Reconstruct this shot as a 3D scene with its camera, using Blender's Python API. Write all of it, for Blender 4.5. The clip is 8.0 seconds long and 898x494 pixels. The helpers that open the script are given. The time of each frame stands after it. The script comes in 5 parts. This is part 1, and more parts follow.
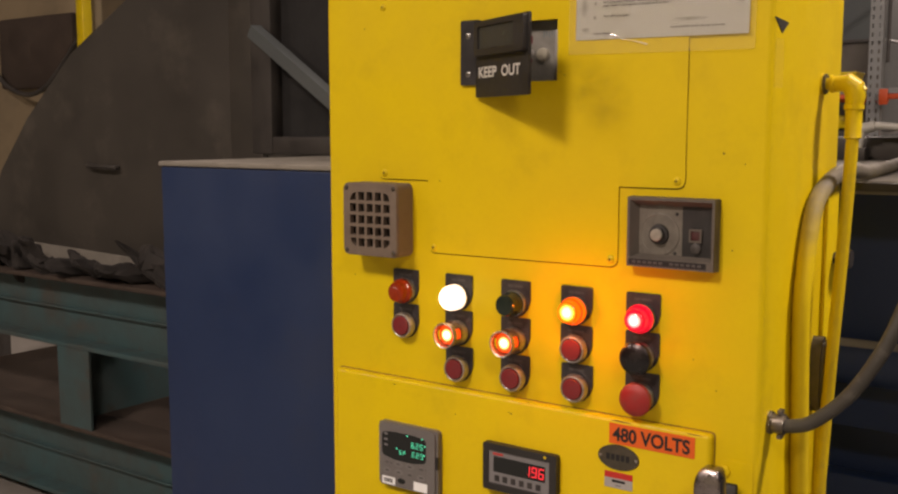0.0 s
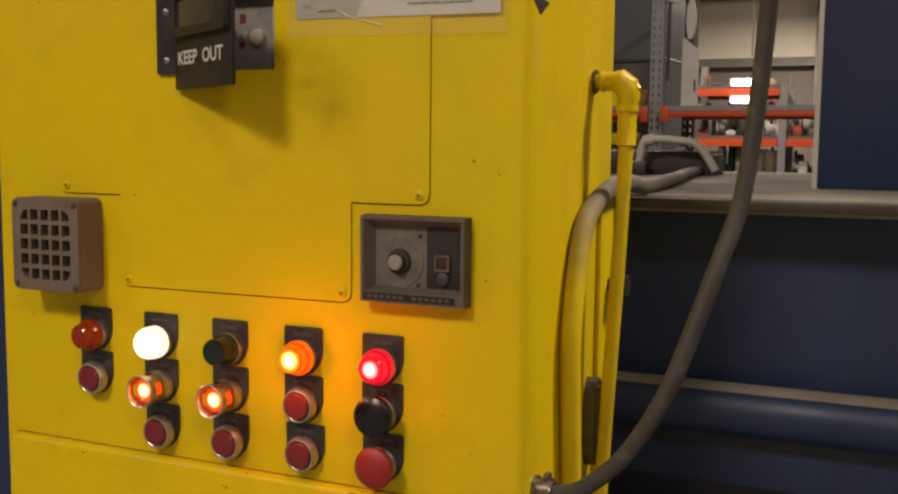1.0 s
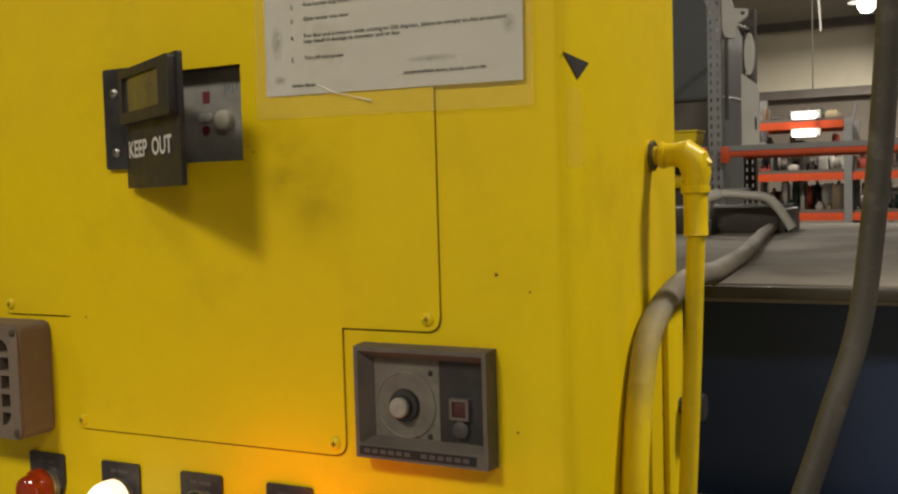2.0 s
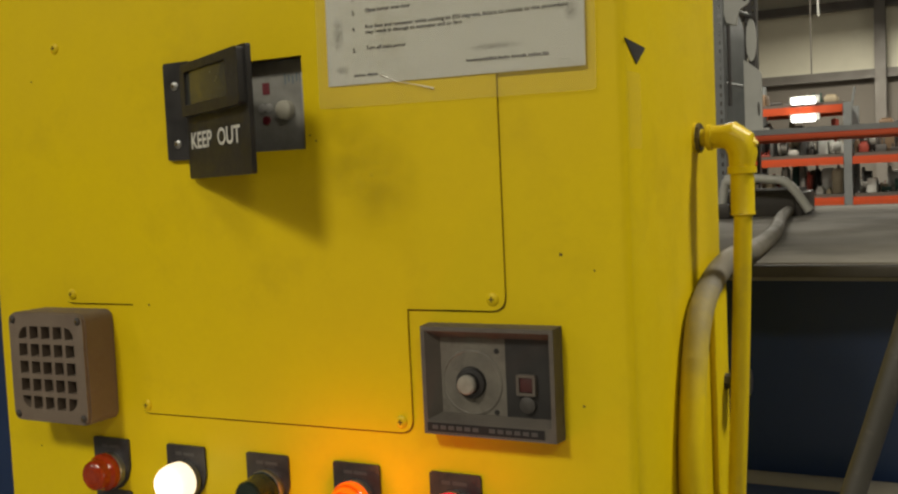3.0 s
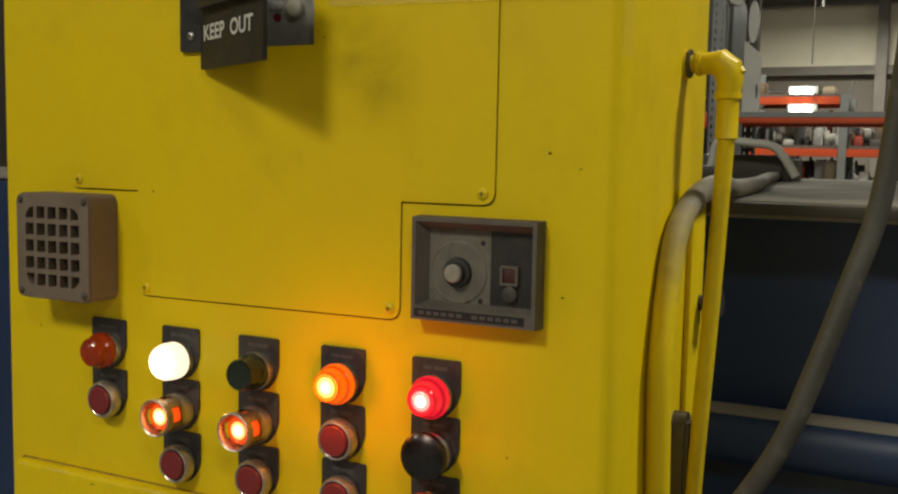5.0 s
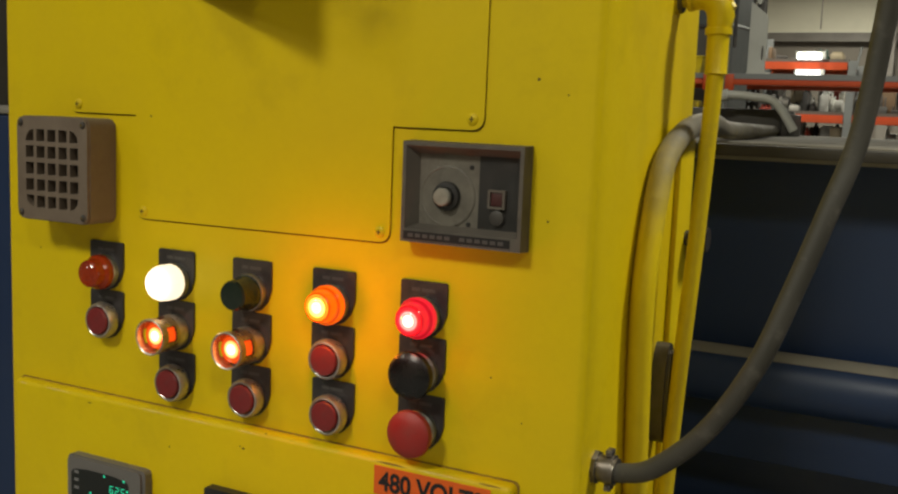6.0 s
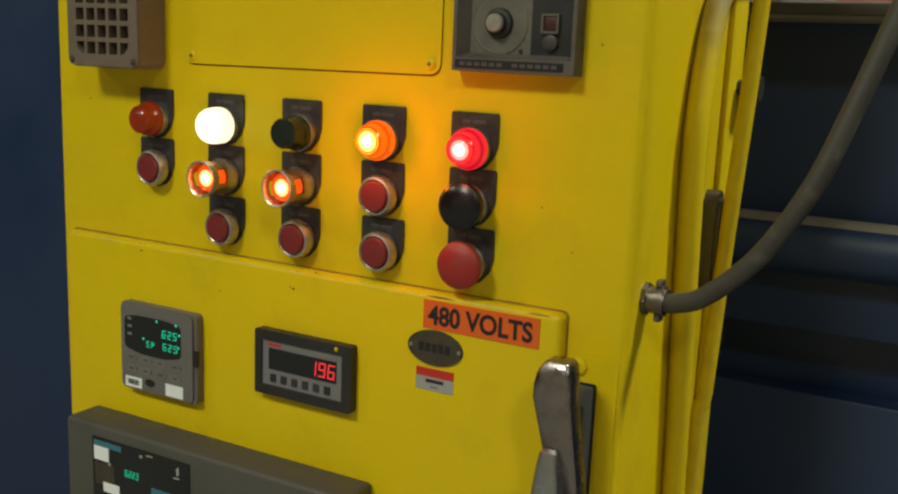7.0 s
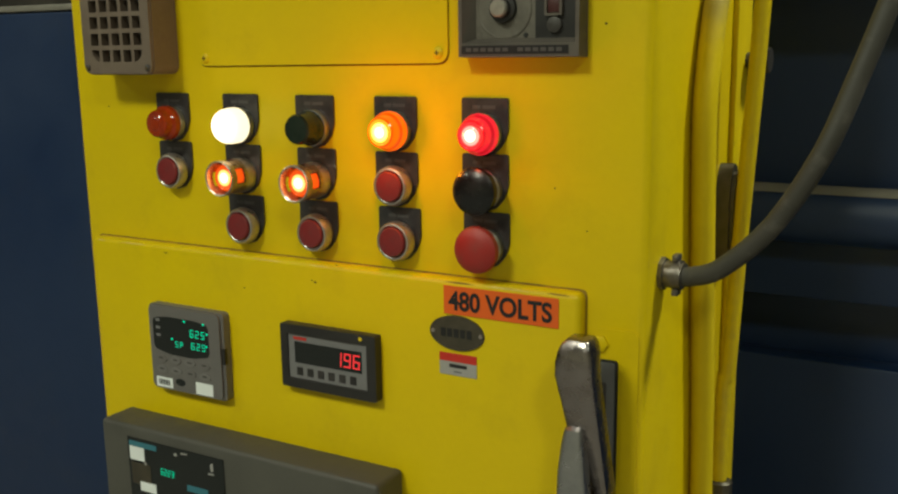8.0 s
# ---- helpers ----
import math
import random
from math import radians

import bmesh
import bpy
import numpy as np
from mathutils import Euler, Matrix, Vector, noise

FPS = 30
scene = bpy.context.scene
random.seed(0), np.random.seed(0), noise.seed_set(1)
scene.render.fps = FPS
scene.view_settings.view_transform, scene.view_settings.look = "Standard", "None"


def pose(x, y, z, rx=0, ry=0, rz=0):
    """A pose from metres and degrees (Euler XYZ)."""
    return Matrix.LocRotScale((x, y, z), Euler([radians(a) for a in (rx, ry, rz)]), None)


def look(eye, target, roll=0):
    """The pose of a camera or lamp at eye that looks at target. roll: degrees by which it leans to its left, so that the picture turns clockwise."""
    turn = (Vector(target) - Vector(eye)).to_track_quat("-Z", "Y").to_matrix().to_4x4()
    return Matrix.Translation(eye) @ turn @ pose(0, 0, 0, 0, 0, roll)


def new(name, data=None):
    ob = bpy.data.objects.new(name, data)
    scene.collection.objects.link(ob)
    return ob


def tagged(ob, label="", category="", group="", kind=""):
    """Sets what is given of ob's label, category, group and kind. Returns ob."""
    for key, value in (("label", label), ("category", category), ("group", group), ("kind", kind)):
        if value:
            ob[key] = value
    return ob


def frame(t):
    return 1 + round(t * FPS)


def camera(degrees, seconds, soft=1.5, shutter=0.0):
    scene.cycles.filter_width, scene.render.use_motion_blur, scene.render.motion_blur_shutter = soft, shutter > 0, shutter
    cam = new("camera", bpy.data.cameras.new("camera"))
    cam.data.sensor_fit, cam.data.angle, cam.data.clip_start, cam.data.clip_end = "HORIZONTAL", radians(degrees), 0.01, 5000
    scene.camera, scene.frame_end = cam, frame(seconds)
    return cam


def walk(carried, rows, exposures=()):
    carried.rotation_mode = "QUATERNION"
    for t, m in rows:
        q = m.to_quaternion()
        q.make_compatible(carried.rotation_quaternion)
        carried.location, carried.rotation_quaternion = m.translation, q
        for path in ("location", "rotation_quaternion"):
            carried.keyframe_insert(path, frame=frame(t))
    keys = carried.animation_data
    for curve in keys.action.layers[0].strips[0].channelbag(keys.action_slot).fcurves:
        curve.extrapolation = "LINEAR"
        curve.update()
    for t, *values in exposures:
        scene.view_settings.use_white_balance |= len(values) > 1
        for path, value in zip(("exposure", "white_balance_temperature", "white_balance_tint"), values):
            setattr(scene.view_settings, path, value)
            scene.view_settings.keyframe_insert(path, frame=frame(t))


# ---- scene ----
cam = camera(48.5, 8.0, soft=2.3)
PATH = [
    (0, (0.394, -1.147, 1.514), (-0.751, 0.476, 1.28), -0.0),
    (0.5, (0.4, -1.091, 1.522), (-0.607, 0.624, 1.311), -0.6),
    (1, (0.345, -0.878, 1.5), (-0.463, 0.94, 1.299), 0.6),
    (1.5, (0.272, -0.666, 1.517), (-0.539, 1.153, 1.335), -0.9),
    (2, (0.279, -0.651, 1.548), (-0.638, 1.122, 1.434), -1.6),
    (2.2, (0.274, -0.678, 1.548), (-0.63, 1.104, 1.45), -2.1),
    (3.3, (0.24, -0.699, 1.543), (-0.676, 1.074, 1.403), -2.7),
    (3.5, (0.239, -0.702, 1.545), (-0.669, 1.074, 1.398), -1.9),
    (4, (0.241, -0.718, 1.551), (-0.682, 1.05, 1.407), -0.9),
    (4.5, (0.259, -0.734, 1.538), (-0.665, 1.034, 1.404), -0.5),
    (4.7, (0.26, -0.739, 1.515), (-0.652, 1.034, 1.36), -0.0),
    (5.8, (0.285, -0.742, 1.455), (-0.595, 1.038, 1.209), 3.0),
    (6, (0.286, -0.755, 1.455), (-0.607, 1.015, 1.192), 2.3),
    (6.5, (0.285, -0.804, 1.396), (-0.7, 0.916, 1.131), 0.9),
    (7, (0.282, -0.772, 1.363), (-0.656, 0.952, 0.975), 2.4),
    (7.5, (0.288, -0.789, 1.379), (-0.715, 0.898, 0.994), 1.0),
    (8, (0.296, -0.778, 1.357), (-0.688, 0.917, 0.959), -0.8),
]
walk(
    cam,
    [(t, look(eye, target, roll)) for t, eye, target, roll in PATH],
    [(0.0, -0.75, 7000, 29), (0.5, -0.94, 7000, 28), (1.0, -1.13, 6950, 26), (2.0, -1.08, 6650, 15), (4.5, -1.27, 6400, 7), (6.5, -1.18, 6350, 3), (8.0, -1.11, 6250, -7)],
)

# ---- light ----
world = bpy.data.worlds.new("world")
world.use_nodes = True
world.node_tree.nodes["Background"].inputs[0].default_value = (0.55, 0.6, 0.65, 1)
world.node_tree.nodes["Background"].inputs[1].default_value = 0.05
scene.world = world


def hall_light(x, y, z, watts, size, colour=(1.0, 0.93, 0.78)):
    data = bpy.data.lights.new("hall_light", "AREA")
    data.shape, data.size, data.energy, data.color = "DISK", size, watts, colour
    ob = new("hall_light", data)
    ob.matrix_world = pose(x, y, z)
    return ob


# the high-bay lamps of the hall, where their fixtures hang; all but the first and last are added as unseen fill
BAYS = [(-1.15, -4.6, 5.6), (-5.6, -4.0, 5.6), (3.4, -4.2, 5.6), (-4.8, 3.6, 5.6), (2.6, 1.3, 5.6), (-2.5, 10.0, 5.6), (2.8, 11.5, 5.6), (-1.15, 17.4, 4.45)]
# the fifth is added to brighten the cabinet's right side
for n, (x, y, z) in enumerate(BAYS):
    hall_light(x, y, z - 0.22, (540, 180, 225, 110, 570, 620, 640, 900)[n], (1.4, 0.9, 0.9, 0.9, 0.9, 0.9, 0.9, 0.9)[n])


def bulb(x, z, watts, colour):
    """The small bulb of a lit pilot light, at the front of its lens."""
    data = bpy.data.lights.new("bulb", "POINT")
    data.energy, data.color, data.shadow_soft_size = watts, colour, 0.006
    new("bulb", data).matrix_world = pose(x, -0.039, z)


bulb(-0.397, 1.280, 0.100, (1.0, 0.62, 0.22))
bulb(-0.210, 1.280, 0.46, (1.0, 0.24, 0.008))
bulb(-0.1165, 1.280, 0.17, (1.0, 0.09, 0.015))

# ---- materials ----


def material(name, colour, rough=0.5, metal=0.0, second=None, scale=8.0, amount=0.5, bump=0.0, bump_scale=60.0, dirt=None, dirt_scale=3.0, dirt_amount=0.0, spread=0.1, shine=0.5):
    """A surface of two noise scales: broad patches of a second colour, fine grain relief, and patches of dirt."""
    m = bpy.data.materials.new(name)
    m.use_nodes = True
    nodes, links = m.node_tree.nodes, m.node_tree.links
    shader = nodes["Principled BSDF"]
    shader.inputs["Metallic"].default_value = metal
    shader.inputs["Specular IOR Level"].default_value = shine
    where = nodes.new("ShaderNodeTexCoord").outputs["Object"]

    def cloud(size, detail, low, high):
        tex, ramp = nodes.new("ShaderNodeTexNoise"), nodes.new("ShaderNodeMapRange")
        tex.inputs["Scale"].default_value, tex.inputs["Detail"].default_value, tex.inputs["Roughness"].default_value = size, detail, 0.62
        ramp.inputs["From Min"].default_value, ramp.inputs["From Max"].default_value = low, high
        links.new(where, tex.inputs["Vector"]), links.new(tex.outputs["Fac"], ramp.inputs["Value"])
        return ramp.outputs["Result"], tex.outputs["Fac"]

    def mixed(fac, a, b, most):
        mix, mul = nodes.new("ShaderNodeMix"), nodes.new("ShaderNodeMath")
        mix.data_type, mul.operation = "RGBA", "MULTIPLY"
        mul.inputs[1].default_value = most
        links.new(fac, mul.inputs[0]), links.new(mul.outputs[0], mix.inputs["Factor"])
        for v, socket in ((a, mix.inputs["A"]), (b, mix.inputs["B"])):
            if isinstance(v, tuple):
                socket.default_value = (*v, 1)
            else:
                links.new(v, socket)
        return mix.outputs["Result"]

    second = second or tuple(0.78 * c for c in colour)
    patch, _ = cloud(scale, 5, 0.38, 0.68)
    col = mixed(patch, colour, second, amount)
    grain, raw = cloud(bump_scale, 6, 0.3, 0.7)
    col = mixed(grain, col, tuple(0.86 * c for c in colour), 0.22)
    if dirt:
        stain, _ = cloud(dirt_scale, 8, 0.54, 0.74)
        col = mixed(stain, col, dirt, dirt_amount)
    links.new(col, shader.inputs["Base Color"])
    ro = nodes.new("ShaderNodeMapRange")
    ro.inputs["To Min"].default_value, ro.inputs["To Max"].default_value = max(0.03, rough - spread), min(1, rough + spread)
    links.new(patch, ro.inputs["Value"]), links.new(ro.outputs["Result"], shader.inputs["Roughness"])
    if bump:
        b = nodes.new("ShaderNodeBump")
        b.inputs["Strength"].default_value, b.inputs["Distance"].default_value = bump, 0.002
        links.new(raw, b.inputs["Height"]), links.new(b.outputs["Normal"], shader.inputs["Normal"])
    return m


def glowing(name, edge, core, strength, size, rim, rings=0.0):
    """A lit lens: the bulb's hot core and the coloured glass's moulded rings are painted into its emission, in the
    lens's own space (its axis is y).
    """
    m = bpy.data.materials.new(name)
    m.use_nodes = True
    nodes, links = m.node_tree.nodes, m.node_tree.links
    shader = nodes["Principled BSDF"]
    shader.inputs["Roughness"].default_value = 0.15
    shader.inputs["Base Color"].default_value = (*[0.5 * c for c in edge], 1)
    where, axis = nodes.new("ShaderNodeTexCoord"), nodes.new("ShaderNodeVectorMath")
    axis.operation = "MULTIPLY"
    axis.inputs[1].default_value = (1, 0, 1)
    far = nodes.new("ShaderNodeVectorMath")
    far.operation = "LENGTH"
    links.new(where.outputs["Object"], axis.inputs[0]), links.new(axis.outputs[0], far.inputs[0])
    ramp = nodes.new("ShaderNodeMapRange")
    ramp.interpolation_type = "SMOOTHSTEP"
    ramp.inputs["From Min"].default_value, ramp.inputs["From Max"].default_value = 0.15 * size, size
    links.new(far.outputs["Value"], ramp.inputs["Value"])
    mix, power = nodes.new("ShaderNodeMix"), nodes.new("ShaderNodeMapRange")
    mix.data_type = "RGBA"
    mix.inputs["A"].default_value, mix.inputs["B"].default_value = (*core, 1), (*edge, 1)
    power.inputs["To Min"].default_value, power.inputs["To Max"].default_value = strength, rim * strength
    links.new(ramp.outputs["Result"], mix.inputs["Factor"]), links.new(ramp.outputs["Result"], power.inputs["Value"])
    links.new(mix.outputs["Result"], shader.inputs["Emission Color"]), links.new(power.outputs["Result"], shader.inputs["Emission Strength"])
    # bright and dark lens rings painted into the emission as a radial wave
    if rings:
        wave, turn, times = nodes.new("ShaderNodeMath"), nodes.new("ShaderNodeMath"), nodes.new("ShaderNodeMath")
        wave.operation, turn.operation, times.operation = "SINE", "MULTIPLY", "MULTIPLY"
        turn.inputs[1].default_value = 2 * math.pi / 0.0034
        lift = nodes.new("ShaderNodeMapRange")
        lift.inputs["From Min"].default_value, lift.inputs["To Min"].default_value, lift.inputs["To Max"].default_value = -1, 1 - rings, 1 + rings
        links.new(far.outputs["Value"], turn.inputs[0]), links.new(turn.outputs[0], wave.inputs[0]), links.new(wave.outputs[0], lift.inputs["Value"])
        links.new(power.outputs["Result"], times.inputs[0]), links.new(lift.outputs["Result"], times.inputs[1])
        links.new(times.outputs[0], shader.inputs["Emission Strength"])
    return m


def lit(name, colour, strength):
    m = bpy.data.materials.new(name)
    m.use_nodes = True
    s = m.node_tree.nodes["Principled BSDF"]
    s.inputs["Base Color"].default_value = (*[0.3 * c for c in colour], 1)
    s.inputs["Emission Color"].default_value, s.inputs["Emission Strength"].default_value = (*colour, 1), strength
    return m


def clear(name, colour, rough=0.05, alpha=0.25):
    """Thin clear plastic."""
    m = bpy.data.materials.new(name)
    m.use_nodes = True
    s = m.node_tree.nodes["Principled BSDF"]
    s.inputs["Base Color"].default_value, s.inputs["Roughness"].default_value, s.inputs["Alpha"].default_value = (*colour, 1), rough, alpha
    return m


YELLOW = material("yellow_paint", (0.72, 0.535, 0.002), 0.48, second=(0.66, 0.475, 0.002), scale=5, amount=0.6, bump=0.10, bump_scale=140, dirt=(0.40, 0.28, 0.01), dirt_scale=9, dirt_amount=0.3, spread=0.08, shine=0.3)
YELLOW_PIPE = material("yellow_pipe_paint", (0.70, 0.52, 0.004), 0.4, shine=0.4, second=(0.58, 0.42, 0.01), scale=14, amount=0.6, bump=0.15, bump_scale=120, dirt=(0.26, 0.19, 0.05), dirt_scale=18, dirt_amount=0.4)
SEAM = material("dark_seam", (0.13, 0.085, 0.010), 0.8)
EDGEGLINT = material("rubbed_edge_glint", (0.80, 0.64, 0.16), 0.4, second=(0.62, 0.42, 0.05), scale=120, amount=0.8)
RUSTEDGE = material("brown_worn_edge", (0.20, 0.115, 0.02), 0.8, second=(0.42, 0.28, 0.02), scale=45, amount=0.9)
BLUE = material("blue_machine_paint", (0.010, 0.027, 0.084), 0.5, second=(0.015, 0.034, 0.092), scale=3, amount=0.7, bump=0.1, bump_scale=90, dirt=(0.030, 0.038, 0.062), dirt_scale=5, dirt_amount=0.3)
DUST = material("dusty_steel", (0.245, 0.228, 0.195), 0.85, second=(0.19, 0.176, 0.15), scale=6, amount=0.8, bump=0.25, bump_scale=70, dirt=(0.07, 0.065, 0.06), dirt_scale=5, dirt_amount=0.6)
GREYPLASTIC = material("dusty_grey_plastic", (0.095, 0.083, 0.070), 0.65, second=(0.135, 0.115, 0.092), scale=40, amount=0.7, bump=0.15, bump_scale=200, dirt=(0.045, 0.037, 0.030), dirt_scale=28, dirt_amount=0.6)
HORN = material("dusty_brown_plastic", (0.150, 0.112, 0.083), 0.7, second=(0.20, 0.155, 0.115), scale=40, amount=0.7, bump=0.15, bump_scale=240, dirt=(0.12, 0.085, 0.065), dirt_scale=50, dirt_amount=0.5)
DARK = material("black_plastic", (0.018, 0.017, 0.017), 0.5, second=(0.035, 0.032, 0.030), scale=50, amount=0.6, bump=0.08, bump_scale=250)
LEGEND = material("worn_black_plate", (0.022, 0.020, 0.022), 0.48, second=(0.06, 0.052, 0.048), scale=90, amount=0.7, bump=0.08, bump_scale=300)
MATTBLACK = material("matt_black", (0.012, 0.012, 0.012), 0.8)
CHROME = material("dull_chrome", (0.52, 0.48, 0.45), 0.40, 0.85, second=(0.34, 0.30, 0.28), scale=90, amount=0.6, bump=0.1, bump_scale=260, spread=0.14)
STEEL = material("galvanised_steel", (0.42, 0.42, 0.41), 0.42, 1.0, second=(0.30, 0.30, 0.29), scale=50, amount=0.7, bump=0.12, bump_scale=180, spread=0.14)
SLOTGREY = material("slot_plate_grey", (0.16, 0.165, 0.17), 0.5, second=(0.12, 0.122, 0.125), scale=50, amount=0.7)
TONGUE = material("brushed_tongue_steel", (0.44, 0.44, 0.45), 0.36, 1.0, second=(0.32, 0.32, 0.33), scale=60, amount=0.7, bump=0.1, bump_scale=160)
CASTGREY = material("cast_handle_metal", (0.31, 0.28, 0.275), 0.3, 1.0, second=(0.24, 0.20, 0.185), scale=40, amount=0.8, bump=0.25, bump_scale=90, dirt=(0.10, 0.07, 0.055), dirt_scale=35, dirt_amount=0.6, spread=0.16)
REDCAP = material("red_button_plastic", (0.20, 0.018, 0.020), 0.45, second=(0.15, 0.022, 0.024), scale=110, amount=0.7, bump=0.06, bump_scale=300, dirt=(0.13, 0.05, 0.045), dirt_scale=90, dirt_amount=0.5)
DULLRED = material("dull_red_plastic", (0.050, 0.012, 0.012), 0.5, second=(0.08, 0.02, 0.02), scale=110)
REDHEAD = material("red_mushroom_plastic", (0.34, 0.020, 0.017), 0.5, second=(0.27, 0.04, 0.033), scale=60, amount=0.7, bump=0.06, bump_scale=250, dirt=(0.20, 0.05, 0.045), dirt_scale=60, dirt_amount=0.5)
AMBER_OFF = material("unlit_amber_lens", (0.34, 0.036, 0.006), 0.14, second=(0.20, 0.016, 0.005), scale=160, amount=0.8)
GREEN_OFF = material("unlit_green_lens", (0.012, 0.022, 0.016), 0.12, second=(0.02, 0.03, 0.02), scale=120, amount=0.6)
WHITE_ON = glowing("lit_white_lens", (1.0, 0.78, 0.52), (1.0, 0.95, 0.84), 12.0, 0.0190, 0.27)
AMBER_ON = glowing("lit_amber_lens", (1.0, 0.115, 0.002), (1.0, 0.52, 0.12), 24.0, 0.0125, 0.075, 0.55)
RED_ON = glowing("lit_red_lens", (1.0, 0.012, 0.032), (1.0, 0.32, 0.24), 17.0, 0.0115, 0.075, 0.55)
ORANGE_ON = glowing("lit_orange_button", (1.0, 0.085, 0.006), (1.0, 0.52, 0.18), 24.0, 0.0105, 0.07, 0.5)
SLEEVE = material("tarnished_guard_metal", (0.46, 0.36, 0.24), 0.34, 0.8, second=(0.30, 0.20, 0.12), scale=110, amount=0.7, bump=0.1, bump_scale=260)
BLACKHEAD = material("glossy_black_plastic", (0.006, 0.006, 0.007), 0.3, second=(0.012, 0.010, 0.010), scale=60, amount=0.5)
PAPER = material("white_paper", (0.90, 0.93, 0.94), 0.5, second=(0.86, 0.89, 0.87), scale=14, amount=0.5, dirt=(0.55, 0.52, 0.42), dirt_scale=16, dirt_amount=0.35)
FILM = clear("clear_laminate", (0.75, 0.66, 0.30), 0.08, 0.09)


def grime(name, colour, most, reach, size=30):
    """A greasy smear that fades out from its middle in torn patches."""
    m = clear(name, colour, 0.45, 0.0)
    nodes, links = m.node_tree.nodes, m.node_tree.links
    where, far, tex = nodes.new("ShaderNodeTexCoord"), nodes.new("ShaderNodeVectorMath"), nodes.new("ShaderNodeTexNoise")
    far.operation = "LENGTH"
    fade, spots, mul = nodes.new("ShaderNodeMapRange"), nodes.new("ShaderNodeMapRange"), nodes.new("ShaderNodeMath")
    tex.inputs["Scale"].default_value, tex.inputs["Detail"].default_value = size, 6
    fade.inputs["From Min"].default_value, fade.inputs["From Max"].default_value = 0.2 * reach, reach
    fade.inputs["To Min"].default_value, fade.inputs["To Max"].default_value = most, 0
    spots.inputs["From Min"].default_value, spots.inputs["From Max"].default_value = 0.35, 0.68
    mul.operation = "MULTIPLY"
    links.new(where.outputs["Object"], far.inputs[0]), links.new(where.outputs["Object"], tex.inputs["Vector"])
    links.new(far.outputs["Value"], fade.inputs["Value"]), links.new(tex.outputs["Fac"], spots.inputs["Value"])
    links.new(fade.outputs["Result"], mul.inputs[0]), links.new(spots.outputs["Result"], mul.inputs[1])
    links.new(mul.outputs[0], nodes["Principled BSDF"].inputs["Alpha"])
    return m


SMEAR = grime("grey_smear", (0.20, 0.19, 0.15), 0.22, 1.0, 5)
GRIMESHADE = grime("brown_grime_shade", (0.22, 0.155, 0.01), 0.12, 0.040)
INK = material("black_ink", (0.012, 0.012, 0.014), 0.7)
DARKINK = material("dark_print", (0.075, 0.075, 0.08), 0.7)
GREYINK = material("faded_grey_ink", (0.16, 0.16, 0.17), 0.7)
WHITEINK = material("white_lettering", (0.62, 0.61, 0.56), 0.6)
ORANGE = material("orange_sign_vinyl", (0.80, 0.13, 0.012), 0.42, second=(0.72, 0.12, 0.014), scale=40, amount=0.5)
REDVINYL = material("red_label_vinyl", (0.55, 0.03, 0.02), 0.45)
OLDRED = material("dull_red_mark", (0.14, 0.014, 0.022), 0.5)
SILVER = material("silver_label", (0.46, 0.45, 0.43), 0.4, 0.3, second=(0.36, 0.35, 0.33), scale=60)
BRASSDARK = material("tarnished_nameplate", (0.085, 0.075, 0.055), 0.45, 0.6, second=(0.13, 0.11, 0.08), scale=90, amount=0.8)
SCREEN = material("dark_screen", (0.010, 0.013, 0.013), 0.12)
LCD = material("grey_green_window", (0.055, 0.056, 0.046), 0.2, second=(0.042, 0.043, 0.036), scale=60)
GREENDIGIT = lit("green_digits", (0.05, 1.0, 0.55), 1.3)
REDDIGIT = lit("red_digits", (1.0, 0.03, 0.04), 2.6)
CTRLGREY = material("controller_grey", (0.145, 0.135, 0.13), 0.5, second=(0.18, 0.17, 0.16), scale=70, amount=0.6, bump=0.06, bump_scale=300)
FACEGREY = material("meter_face_grey", (0.20, 0.195, 0.20), 0.4, second=(0.17, 0.165, 0.165), scale=70)
BOXGREY = material("olive_grey_case", (0.075, 0.072, 0.062), 0.6, second=(0.10, 0.096, 0.08), scale=25, amount=0.6, bump=0.12, bump_scale=220)
CYAN = material("cyan_print", (0.05, 0.19, 0.25), 0.5)
CLAMP = material("tarnished_clamp_steel", (0.20, 0.18, 0.16), 0.4, 0.8, second=(0.11, 0.095, 0.08), scale=120, amount=0.8, bump=0.15, bump_scale=260)
OLDTAPE = clear("yellowed_tape", (0.80, 0.66, 0.20), 0.2, 0.05)
HOSE = material("grey_liquidtight_hose", (0.042, 0.039, 0.031), 0.65, second=(0.060, 0.054, 0.043), scale=30, amount=0.7, bump=0.1, bump_scale=150, dirt=(0.20, 0.185, 0.16), dirt_scale=60, dirt_amount=0.3)
HOODSTEEL = material("sooty_hood_steel", (0.042, 0.038, 0.033), 0.55, second=(0.062, 0.054, 0.044), scale=2.2, amount=0.9, bump=0.15, bump_scale=60, dirt=(0.15, 0.13, 0.105), dirt_scale=4, dirt_amount=0.35)
FRAMEDARK = material("dark_frame_steel", (0.035, 0.032, 0.03), 0.5, second=(0.07, 0.062, 0.055), scale=8, amount=0.7, bump=0.15)
TEAL = material("teal_beam_paint", (0.042, 0.088, 0.095), 0.55, second=(0.055, 0.066, 0.062), scale=5, amount=0.85, bump=0.2, bump_scale=60, dirt=(0.07, 0.055, 0.042), dirt_scale=6, dirt_amount=0.8)
